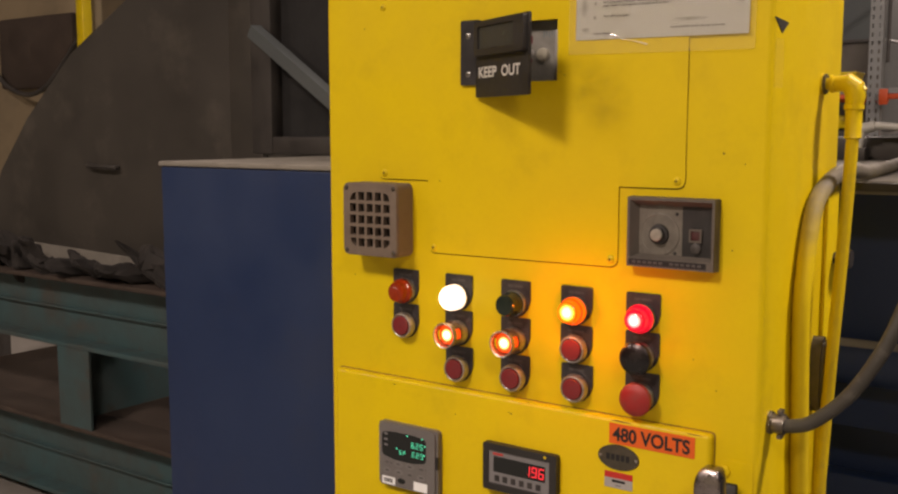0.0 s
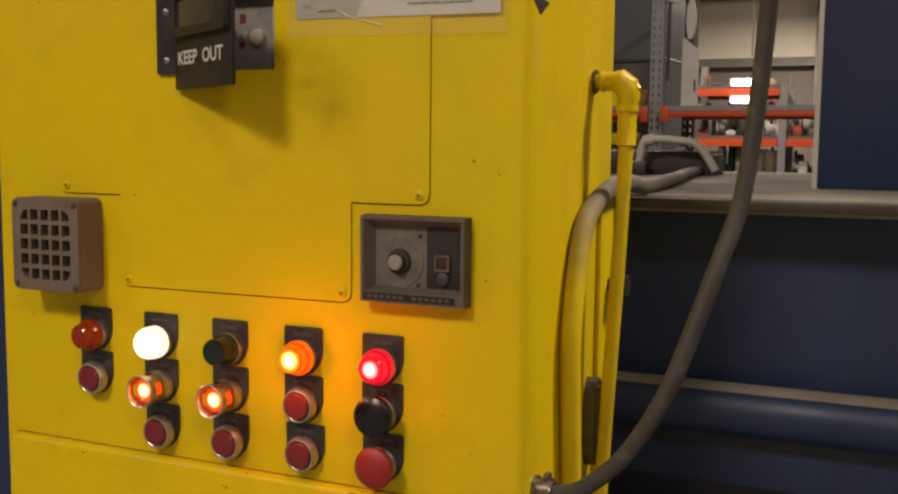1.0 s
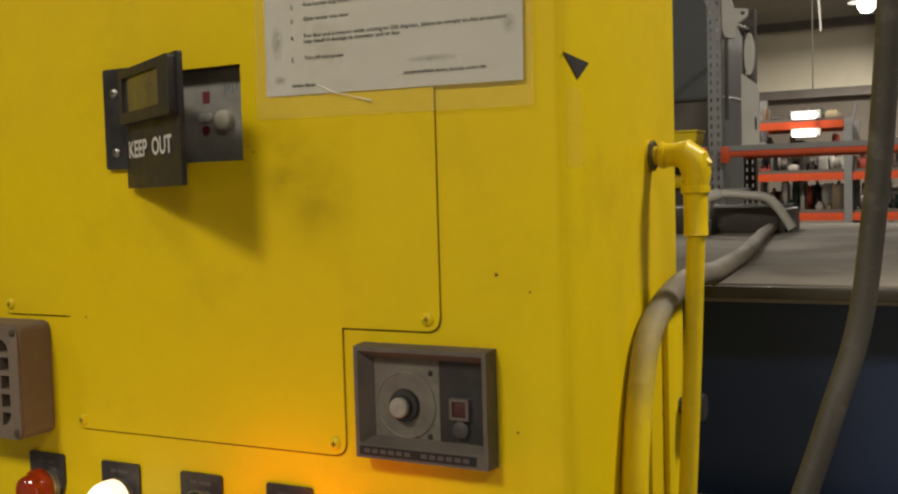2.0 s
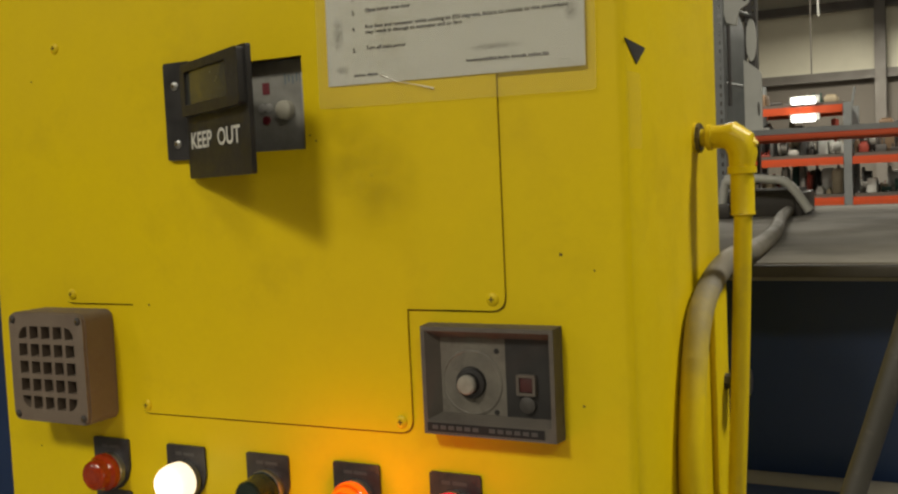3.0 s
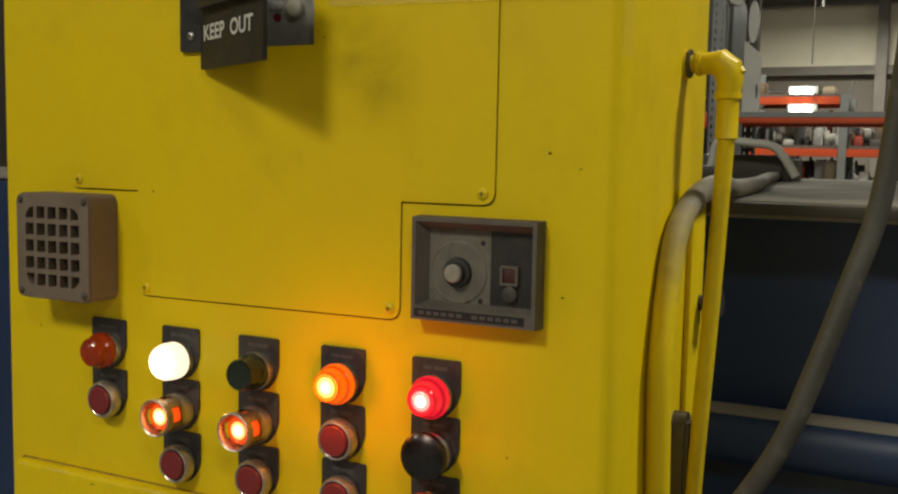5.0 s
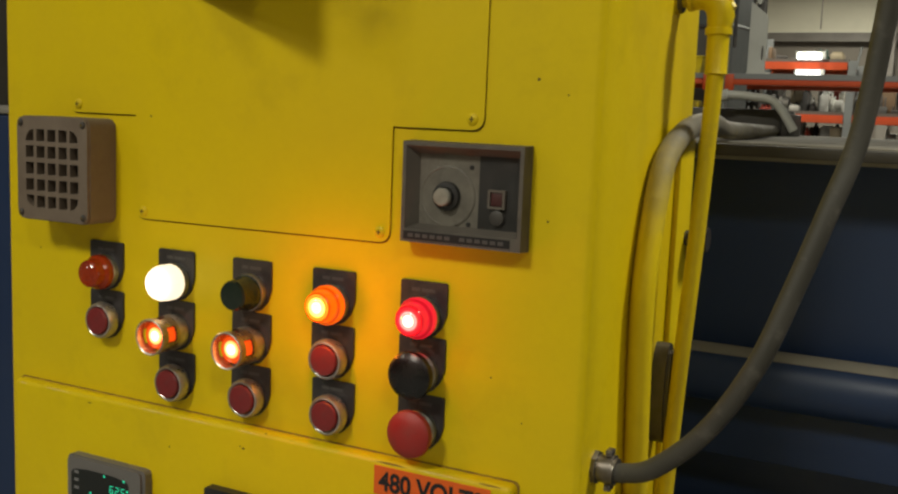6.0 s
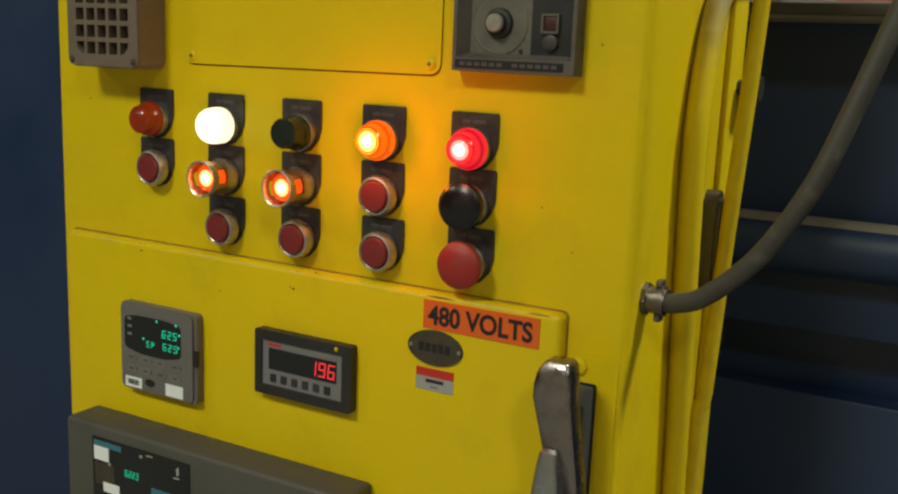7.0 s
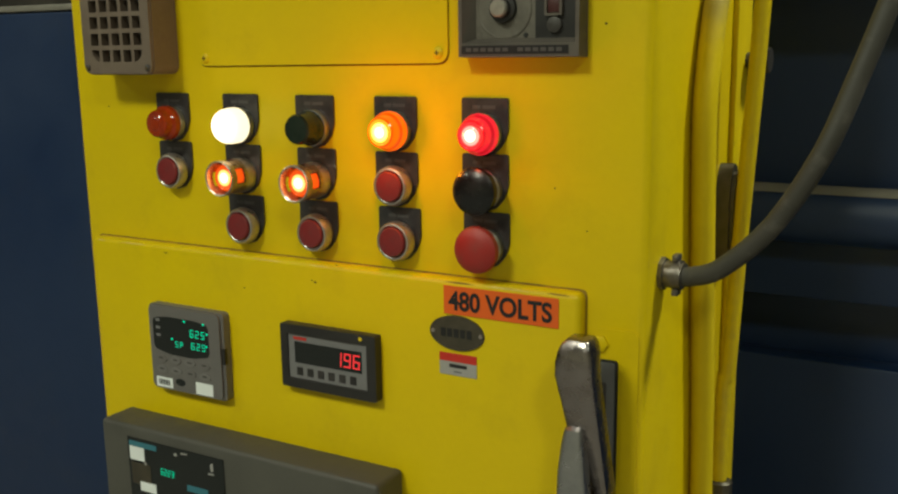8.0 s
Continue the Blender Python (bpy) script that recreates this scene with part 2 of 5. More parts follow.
# rust made darker to carry the shade that lies between the beams
RUST = material("rusty_dust", (0.040, 0.027, 0.020), 0.9, second=(0.075, 0.055, 0.043), scale=9, amount=0.8, bump=0.4, bump_scale=50)
SOOTCLOTH = material("sooty_insulation", (0.018, 0.016, 0.015), 0.95, second=(0.035, 0.03, 0.026), scale=30, amount=0.8, bump=0.5, bump_scale=80)
CONCRETE = material("concrete_floor", (0.24, 0.225, 0.205), 0.7, second=(0.17, 0.16, 0.145), scale=0.8, amount=0.8, bump=0.2, bump_scale=30, dirt=(0.09, 0.08, 0.07), dirt_scale=1.5, dirt_amount=0.6)
CREAM = material("cream_wall_panel", (0.66, 0.63, 0.50), 0.65, second=(0.60, 0.57, 0.45), scale=0.7, amount=0.7, bump=0.1, bump_scale=8, dirt=(0.42, 0.40, 0.32), dirt_scale=0.9, dirt_amount=0.4)
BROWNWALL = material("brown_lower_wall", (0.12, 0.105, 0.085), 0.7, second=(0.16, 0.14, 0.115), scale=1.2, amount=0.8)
TANWALL = material("tan_side_wall", (0.30, 0.235, 0.145), 0.75, second=(0.22, 0.17, 0.105), scale=1.1, amount=0.8, dirt=(0.13, 0.105, 0.075), dirt_scale=1.6, dirt_amount=0.6)
ROOF = material("roof_deck", (0.13, 0.125, 0.11), 0.7, second=(0.10, 0.095, 0.085), scale=0.8)
GIRDER = material("grey_girder", (0.12, 0.108, 0.092), 0.6, second=(0.09, 0.08, 0.07), scale=3)
RACKORANGE = material("orange_rack_beam", (0.55, 0.075, 0.016), 0.5, second=(0.44, 0.06, 0.015), scale=5, amount=0.6)
RACKGREY = material("grey_rack_upright", (0.26, 0.27, 0.27), 0.5, 0.4, second=(0.20, 0.21, 0.21), scale=6)
TANKGREY = material("grey_tank_paint", (0.075, 0.088, 0.092), 0.55, second=(0.10, 0.112, 0.112), scale=2.5, amount=0.7)
PALEMETAL = material("pale_sheet_metal", (0.50, 0.50, 0.46), 0.45, second=(0.40, 0.40, 0.37), scale=6)
TIMERGREY = material("worn_timer_face", (0.27, 0.265, 0.24), 0.45, second=(0.17, 0.165, 0.15), scale=45, amount=0.8, bump=0.1, bump_scale=200)
PENBLUE = material("faded_blue_pen", (0.14, 0.18, 0.20), 0.6)
LAMPGLOW = lit("lamp_glow", (1.0, 0.97, 0.90), 14.0)


def worn_conduit(name, low, high):
    """Yellow paint that gives way to dusty grey metal upwards, with a ragged edge."""
    m = material(name, (0.70, 0.52, 0.004), 0.62, shine=0.3, second=(0.58, 0.42, 0.01), scale=14, bump=0.15, bump_scale=140)
    nodes, links = m.node_tree.nodes, m.node_tree.links
    shader = nodes["Principled BSDF"]
    paint = shader.inputs["Base Color"].links[0].from_socket
    where, split, tex = nodes.new("ShaderNodeTexCoord"), nodes.new("ShaderNodeSeparateXYZ"), nodes.new("ShaderNodeTexNoise")
    tex.inputs["Scale"].default_value, tex.inputs["Detail"].default_value = 55, 5
    add, ramp, mix = nodes.new("ShaderNodeMath"), nodes.new("ShaderNodeMapRange"), nodes.new("ShaderNodeMix")
    add.operation = "MULTIPLY_ADD"
    add.inputs[1].default_value = 0.05
    mix.data_type = "RGBA"
    ramp.inputs["From Min"].default_value, ramp.inputs["From Max"].default_value = low, high
    links.new(where.outputs["Object"], split.inputs[0]), links.new(where.outputs["Object"], tex.inputs["Vector"])
    links.new(tex.outputs["Fac"], add.inputs[0]), links.new(split.outputs["Z"], add.inputs[2])
    links.new(add.outputs[0], ramp.inputs["Value"]), links.new(ramp.outputs["Result"], mix.inputs["Factor"])
    links.new(paint, mix.inputs["A"])
    mix.inputs["B"].default_value = (0.17, 0.155, 0.125, 1)
    links.new(mix.outputs["Result"], shader.inputs["Base Color"])
    return m


WORN = worn_conduit("worn_yellow_conduit", 1.375, 1.475)
MARK = material("faint_legend_mark", (0.075, 0.07, 0.068), 0.6)
KEYGREY = material("key_grey", (0.19, 0.18, 0.175), 0.5)
DIALGREY = material("worn_dial_grey", (0.16, 0.145, 0.12), 0.5, second=(0.085, 0.075, 0.062), scale=38, amount=0.8, bump=0.12, bump_scale=200, dirt=(0.05, 0.043, 0.036), dirt_scale=50, dirt_amount=0.6)
KNOBGREY = material("worn_pale_knob", (0.30, 0.285, 0.24), 0.45, second=(0.20, 0.19, 0.16), scale=140, amount=0.7)

# ---- building blocks ----


def part(name, bm, mat, parent=None, label="", angle=35):
    """Links a bmesh as one mesh object, under a thing or a part."""
    mesh = bpy.data.meshes.new(name)
    bmesh.ops.recalc_face_normals(bm, faces=bm.faces)
    bm.to_mesh(mesh)
    bm.free()
    mesh.polygons.foreach_set("use_smooth", [True] * len(mesh.polygons))
    mesh.set_sharp_from_angle(angle=radians(angle))
    mesh.materials.append(mat)
    ob = new(name, mesh)
    if parent:
        ob.parent = parent
    return tagged(ob, label)


def thing(name, label, category, at=(0, 0, 0), group="", kind="", turn=(0, 0, 0)):
    ob = new(name)
    ob.empty_display_size = 0.05
    ob.matrix_basis = pose(*at, *turn)
    return tagged(ob, label, category, group, kind)


def box(x0, x1, y0, y1, z0, z1, bevel=0.0, bm=None, segments=2):
    own = bmesh.new()
    bmesh.ops.create_cube(own, size=1.0)
    for v in own.verts:
        v.co = ((x0 + x1) / 2 + v.co.x * (x1 - x0), (y0 + y1) / 2 + v.co.y * (y1 - y0), (z0 + z1) / 2 + v.co.z * (z1 - z0))
    if bevel:
        bmesh.ops.bevel(own, geom=own.edges[:], offset=bevel, segments=segments, profile=0.5, affect="EDGES")
    return joined(own, bm)


def joined(own, bm):
    if bm is None:
        return own
    tmp = bpy.data.meshes.new("tmp")
    own.to_mesh(tmp)
    own.free()
    bm.from_mesh(tmp)
    bpy.data.meshes.remove(tmp)
    return bm


def lathe(profile, seg=32, at=(0, 0, 0), bm=None, wobble=None):
    """Turns a profile of (radius, distance out of the panel) about an axis that points out of the panel (-y)."""
    bm = bm or bmesh.new()
    rings = []
    for r, d in profile:
        if r < 1e-6:
            rings.append([bm.verts.new((at[0], at[1] - d, at[2]))])
        else:
            ring = []
            for i in range(seg):
                a = 2 * math.pi * i / seg
                k = r * (1 + (wobble(i) if wobble else 0))
                ring.append(bm.verts.new((at[0] + k * math.cos(a), at[1] - d, at[2] + k * math.sin(a))))
            rings.append(ring)
    for a, b in zip(rings, rings[1:]):
        for i in range(seg):
            j = (i + 1) % seg
            quad = [a[i % len(a)], a[j % len(a)], b[j % len(b)], b[i % len(b)]]
            quad = list(dict.fromkeys(quad))
            if len(quad) > 2:
                bm.faces.new(quad)
    return bm


def smooth_path(points, per=8):
    """A Catmull-Rom line through the points."""
    pts = [Vector(p) for p in points]
    pts = [2 * pts[0] - pts[1]] + pts + [2 * pts[-1] - pts[-2]]
    out = []
    for a, b, c, d in zip(pts, pts[1:], pts[2:], pts[3:]):
        for i in range(per):
            t = i / per
            out.append(0.5 * (2 * b + (c - a) * t + (2 * a - 5 * b + 4 * c - d) * t * t + (3 * b - a - 3 * c + d) * t ** 3))
    return out + [pts[-2]]


def pipe(points, radius, seg=16, bm=None, capped=True):
    """A round tube along the points; radius may be a number or a list, one for each point."""
    bm = bm or bmesh.new()
    pts = [Vector(p) for p in points]
    radii = radius if isinstance(radius, list) else [radius] * len(pts)
    side, rings = None, []
    for i, p in enumerate(pts):
        way = (pts[min(i + 1, len(pts) - 1)] - pts[max(i - 1, 0)]).normalized()
        side = (side - way * side.dot(way)) if side else way.orthogonal()
        side.normalize()
        up = way.cross(side)
        rings.append([bm.verts.new(p + radii[i] * (math.cos(2 * math.pi * k / seg) * side + math.sin(2 * math.pi * k / seg) * up)) for k in range(seg)])
    for a, b in zip(rings, rings[1:]):
        for k in range(seg):
            bm.faces.new((a[k], a[(k + 1) % seg], b[(k + 1) % seg], b[k]))
    if capped:
        bm.faces.new(rings[0]), bm.faces.new(rings[-1])
    return bm


def rounded(points, radius, steps=5):
    """A closed outline in x, z with its corners rounded, by one radius or one for each corner."""
    out, n = [], len(points)
    for i in range(n):
        p, a, b = Vector(points[i]), Vector(points[i - 1]), Vector(points[(i + 1) % n])
        r = min(radius[i] if isinstance(radius, list) else radius, (a - p).length * 0.49, (b - p).length * 0.49)
        s, e = p + (a - p).normalized() * r, p + (b - p).normalized() * r
        for k in range(steps + 1):
            t = k / steps
            out.append((1 - t) ** 2 * s + 2 * t * (1 - t) * p + t * t * e)
    return out


def slab(outline, y0, y1, holes=(), bm=None):
    """A plate with an outline and holes in x, z, from y0 (front) to y1 (back)."""
    own = bmesh.new()
    for loop in (outline, *holes):
        vs = [own.verts.new((p[0], y0, p[1])) for p in loop]
        for a, b in zip(vs, vs[1:] + vs[:1]):
            own.edges.new((a, b))
    bmesh.ops.triangle_fill(own, use_beauty=True, use_dissolve=False, edges=own.edges[:])
    grown = bmesh.ops.extrude_face_region(own, geom=own.faces[:])
    bmesh.ops.translate(own, vec=(0, y1 - y0, 0), verts=[v for v in grown["geom"] if isinstance(v, bmesh.types.BMVert)])
    return joined(own, bm)


def rect(x0, x1, z0, z1):
    return [(x0, z0), (x1, z0), (x1, z1), (x0, z1)]


def oval(cx, cz, rx, rz, n=40):
    return [(cx + rx * math.cos(2 * math.pi * i / n), cz + rz * math.sin(2 * math.pi * i / n)) for i in range(n)]


def lettering(text, x0, x1, z0, z1, y, depth=0.0004, bold=0.0):
    """Words in the built-in font, fitted into a rectangle on the panel."""
    curve = bpy.data.curves.new("words", "FONT")
    curve.body, curve.extrude, curve.offset = text, 0.0, bold
    ob = bpy.data.objects.new("words", curve)
    scene.collection.objects.link(ob)
    mesh = bpy.data.meshes.new_from_object(ob, depsgraph=bpy.context.evaluated_depsgraph_get())
    bm = bmesh.new()
    bm.from_mesh(mesh)
    bpy.data.objects.remove(ob), bpy.data.curves.remove(curve), bpy.data.meshes.remove(mesh)
    xs, ys = [v.co.x for v in bm.verts], [v.co.y for v in bm.verts]
    for v in bm.verts:
        v.co = (x0 + (v.co.x - min(xs)) / (max(xs) - min(xs)) * (x1 - x0), y, z0 + (v.co.y - min(ys)) / (max(ys) - min(ys)) * (z1 - z0))
    return bm


SEGMENTS = {"0": "abcdef", "1": "bc", "2": "abged", "3": "abgcd", "5": "afgcd", "6": "afgedc", "9": "abcdfg", "S": "afgcd", "P": "abfge"}


def digits(text, x0, z0, w, h, gap, y, bar, bm=None):
    """Seven-segment figures."""
    bm = bm or bmesh.new()
    for n, ch in enumerate(text):
        x = x0 + n * (w + gap)
        lean = 0.08 * h
        for s in SEGMENTS.get(ch, ""):
            m = h / 2
            spans = {"a": (0, w, h - bar, h), "g": (0, w, m - bar / 2, m + bar / 2), "d": (0, w, 0, bar), "b": (w - bar, w, m, h), "c": (w - bar, w, 0, m), "f": (0, bar, m, h), "e": (0, bar, 0, m)}[s]
            a, b, c, d = spans
            k = 0.12 * bar
            quad = [(a + k, c + k), (b - k, c + k), (b - k, d - k), (a + k, d - k)]
            bm.faces.new([bm.verts.new((x + px + lean * pz / h, y, z0 + pz)) for px, pz in quad])
    return bm


def screw(parent, x, z, y, r=0.0045, mat=None, name="screw"):
    bm = lathe([(r * 1.02, 0), (r, 0.0008), (r * 0.75, 0.0019), (r * 0.4, 0.0023), (0, 0.0024)], 14, (x, y, z))
    head = part(name, bm, mat or YELLOW, parent)
    cross = box(x - r * 0.42, x + r * 0.42, y - 0.0027, y - 0.0022, z - r * 0.1, z + r * 0.1)
    box(x - r * 0.1, x + r * 0.1, y - 0.0028, y - 0.0023, z - r * 0.42, z + r * 0.42, bm=cross)
    part("screw_slot", cross, SEAM, head)
    return head


# ---- the hall ----
floor = tagged(part("floor", box(-14, 12, -10, 24, -0.1, 0), CONCRETE), "grey worn concrete hall floor with stains", "floor", kind="structure")
tagged(part("ceiling", box(-14, 12, -10, 24, 7.0, 7.2), ROOF), "dark metal roof deck of the hall", "ceiling", kind="structure")
FAR = 21.0
wall_north = tagged(part("wall_north", box(-14, 12, FAR, FAR + 0.2, 3.28, 7.0), CREAM), "cream painted upper hall wall", "wall", kind="structure")
tagged(part("lower_wall_north", box(-14, 12, FAR - 0.05, FAR + 0.15, 0, 3.28), BROWNWALL), "dark brown lower hall wall", "wall", kind="structure")
tagged(part("wall_west", box(-14.2, -14, -10, 24, 0, 7.0), TANWALL), "tan painted side wall of the hall", "wall", kind="structure")
tagged(part("wall_east", box(12, 12.2, -10, 24, 0, 7.0), CREAM), "cream painted side wall of the hall", "wall", kind="structure")
tagged(part("wall_south", box(-14, 12, -10.2, -10, 0, 7.0), CREAM), "cream painted rear wall of the hall", "wall", kind="structure")
for z, h in ((4.60, 0.16), (3.24, 0.14)):
    g = box(-14, 12, FAR - 0.28, FAR - 0.05, z, z + h)
    box(-14, 12, FAR - 0.34, FAR - 0.28, z - 0.04, z + 0.02, bm=g)
    tagged(part("wall_girt", g, GIRDER), "grey steel girt along the hall wall", "girt", kind="structure")
for x in (-9.2, -1.1, 7.0):
    c = box(x - 0.1, x + 0.1, FAR - 0.62, FAR - 0.58, 0, 7.0)
    box(x - 0.1, x + 0.1, FAR - 0.38, FAR - 0.34, 0, 7.0, bm=c)
    box(x - 0.015, x + 0.015, FAR - 0.58, FAR - 0.38, 0, 7.0, bm=c)
    tagged(part("column", c, GIRDER), "grey steel building column at the wall", "column", group="hall columns", kind="structure")
for y in (6.0, 10.5, 15.0, 19.0):
    j = box(-14, 12, y - 0.1, y + 0.1, 6.62, 6.68)
    box(-14, 12, y - 0.02, y + 0.02, 6.68, 6.94, bm=j)
    box(-14, 12, y - 0.1, y + 0.1, 6.94, 6.99, bm=j)
    tagged(part("roof_joist", j, GIRDER), "grey steel joist under the roof", "joist", group="roof joists", kind="structure")

# a fixture for each lamp; those of the six fill lamps are added, unseen
for x, y, z in BAYS:
    lampthing = thing("high_bay_lamp", "round hanging high bay lamp, one of two known and six added, switched on", "lamp", (x, y, z), "hall lamps")
    shade = bmesh.new()
    pipe([(0, 0, 0.02), (0, 0, 0.12), (0, 0, 0.3), (0, 0, 0.45)], [0.3, 0.27, 0.14, 0.09], 24, shade, capped=False)
    part("shade", shade, PALEMETAL, lampthing)
    part("bulb", pipe([(0, 0, 0.13), (0, 0, 0.2), (0, 0, 0.32)], [0.08, 0.1, 0.05], 16), LAMPGLOW, lampthing, "glowing white bulb")
    part("lens", pipe([(0, 0, 0.03), (0, 0, -0.08), (0, 0, -0.15), (0, 0, -0.17)], [0.150, 0.140, 0.09, 0.02], 20), LAMPGLOW, lampthing, "glowing lens under the shade")
    part("hanger", pipe([(0, 0, 0.44), (0, 0, 6.98 - z)], 0.012, 8), GIRDER, lampthing)

# ---- pallet racks at the far side ----
RY = 12.0
rack = thing("pallet_rack", "grey pallet rack with orange beams holding parts", "rack", (0, RY, 0))
BAYS_X = [-4.9, -2.06, -0.93, 0.75]
for x in BAYS_X:
    tall = 2.6 if x < -2 else 2.27
    for y in (0.0, 1.0):
        u = box(x - 0.045, x + 0.045, y - 0.035, y - 0.03, 0, tall)
        box(x - 0.045, x - 0.040, y - 0.03, y + 0.04, 0, tall, bm=u)
        box(x + 0.040, x + 0.045, y - 0.03, y + 0.04, 0, tall, bm=u)
        part("upright", u, RACKGREY, rack)
    for k in range(4):
        part("brace", pipe([(x, 0.03, 0.3 + 0.55 * k), (x, 0.97, 0.85 + 0.55 * k)], 0.014, 6), RACKGREY, rack)
for z, bays in ((0.62, 3), (1.10, 3), (1.58, 3), (2.20, 2)):
    for a, b in list(zip(BAYS_X, BAYS_X[1:]))[:bays]:
        for y in (-0.05, 0.99):
            bm = box(a + 0.05, b - 0.05, y, y + 0.05, z - 0.04, z + 0.018)
            box(a + 0.05, b - 0.05, y + 0.02, y + 0.05, z + 0.018, z + 0.05, bm=bm)
            part("beam", bm, RACKORANGE, rack)
        part("deck", box(a + 0.05, b - 0.05, 0.0, 0.99, z + 0.05, z + 0.09), GIRDER, rack)
rnd = random.Random(5)
COLOURS = [((0.10, 0.095, 0.09), "dark grey"), ((0.28, 0.26, 0.23), "grey"), ((0.42, 0.40, 0.36), "pale grey"), ((0.06, 0.05, 0.045), "black"), ((0.22, 0.14, 0.08), "brown"), ((0.40, 0.33, 0.22), "tan"), ((0.035, 0.09, 0.07), "green"), ((0.34, 0.05, 0.03), "red"), ((0.78, 0.77, 0.72), "white")]
STORED = [material(n.replace(" ", "_") + "_stored", c, 0.6, second=tuple(0.6 * v for v in c), scale=8) for c, n in COLOURS]
for z, depth, most in ((1.10, 0.05, 0.30), (1.58, 0.05, 0.26), (2.20, 0.05, 0.15), (1.10, 0.5, 0.40), (1.58, 0.5, 0.50), (0.62, 0.3, 0.3), (1.58, 0.28, 0.40), (1.10, 0.28, 0.38)):
    x = -4.7
    while x < (0.5 if z < 2 else -1.2):
        w = rnd.uniform(0.035, 0.15)
        if min(abs(x + w / 2 - u) for u in BAYS_X) > 0.05 + w / 2:
            pick = rnd.choice((0, 1, 2, 3, 4, 5, 6, 7, 8, 8, 2, 3, 0, 8))
            h, y = rnd.uniform(0.05, most), depth + rnd.uniform(0, 0.2)
            if rnd.random() < 0.45:
                bm = box(-w / 2, w / 2, 0, 0.3, 0, h, 0.012)
                box(-w / 2 + 0.02, w / 2 - 0.02, 0.02, 0.28, h - 0.01, h + rnd.uniform(0.0, 0.05), bm=bm)
                kind, what = "storage_box", "box"
            elif rnd.random() < 0.5:
                bm = pipe([(-w / 2, 0.15, h / 2), (-w / 4, 0.15, h / 2), (-w / 4 + 0.002, 0.15, h / 2), (w / 2, 0.15, h / 2)], [h / 2, h / 2, h / 3, h / 3], 14)
                kind, what = "machine_part", "turned machine part"
            else:
                bm = box(-w / 2, w / 2, 0.05, 0.25, 0, h * 0.35, 0.008)
                for k in range(3):
                    a = -w / 2 + w * (0.1 + 0.3 * k)
                    box(a, a + w * 0.14, 0.1, 0.2, h * 0.3, h * rnd.uniform(0.5, 1.0), 0.006, bm=bm)
                kind, what = "machine_part", "machine fixture"
            ob = part(kind, bm, STORED[pick])
            ob.matrix_basis = pose(x + w / 2, RY + y, z + 0.09)
            tagged(ob, f"{COLOURS[pick][1]} {what} stored on a rack shelf", what.split()[-1], "stored goods")
        x += w + rnd.uniform(0.0, 0.05)

# bright glowing strips between the rack levels
for z in (2.315, 2.105):
    s = thing("bright_strip", "short bright glowing strip", "lamp", (-1.40, RY + 0.6, z), "strip lamps behind the rack")
    for dx in (-0.075, 0.06):
        part("tube", pipe([(dx - 0.062, -0.7, 0), (dx + 0.062, -0.7, 0)], 0.040, 12), LAMPGLOW, s, "glowing white tube")
    part("housing", box(-0.17, 0.17, -0.66, -0.6, -0.03, 0.06, 0.008), PALEMETAL, s)

# ---- nearer rack post, tank and plate, between the machine and the far rack ----
PY = 5.2
near = thing("storage_rack", "galvanised perforated rack with an orange beam and grey deck", "rack", (0, PY, 0))
for x, y, m in ((-1.035, 0.0, RACKGREY), (-0.955, 0.62, FRAMEDARK), (1.75, 0.0, RACKGREY)):
    bm = slab(rect(x, x + 0.075, 0, 2.62), y, y + 0.004, [rect(x + a, x + a + 0.012, 0.86 + 0.05 * k, 0.885 + 0.05 * k) for k in range(35) for a in (0.012, 0.050)])
    box(x, x + 0.004, y + 0.004, y + 0.07, 0, 2.62, bm=bm)
    box(x + 0.071, x + 0.075, y + 0.004, y + 0.07, 0, 2.62, bm=bm)
    part("upright", bm, m, near)
for z in (0.5, 1.0, 1.5, 2.05, 2.5):
    part("tie_bar", pipe([(-1.0, 0.03, z), (-0.92, 0.62, z)], 0.012, 8), RACKGREY, near)
for a, b in ((-0.955, 1.745), (-3.2, -1.04)):
    bm = box(a, b, -0.03, 0.02, 1.692, 1.716, 0.004)
    box(a, b, -0.018, 0.02, 1.716, 1.724, bm=bm)
    part("beam", bm, RACKORANGE, near, "orange beam")
    part("rear_beam", box(a, b, 0.60, 0.65, 1.692, 1.740, 0.004), RACKORANGE, near)
    part("deck", box(a, b, -0.012, 0.60, 1.726, 1.757), RACKGREY, near, "grey wire deck")
    e = a if a > -1 else b
    part("beam_bracket", box(e - 0.004, e + 0.045, -0.036, -0.031, 1.660, 1.752, 0.001) if a > -1 else box(e - 0.045, e + 0.004, -0.036, -0.031, 1.660, 1.752, 0.001), RACKORANGE, near, "bright orange end bracket")
bin_ = thing("yellow_bin", "small yellow plastic bin on the rack deck", "bin", (-1.24, PY + 0.10, 1.757))
part("bin_wall", slab(rounded([(-0.10, 0), (0.10, 0), (0.115, 0.095), (-0.115, 0.095)], 0.01), 0, 0.2), YELLOW_PIPE, bin_)
part("rim", box(-0.122, 0.122, -0.006, 0.206, 0.095, 0.107, 0.003), YELLOW_PIPE, bin_)
low = thing("yellow_clamp", "yellow painted machine clamp on a dark stand", "machine", (-1.26, PY + 0.1, 0))
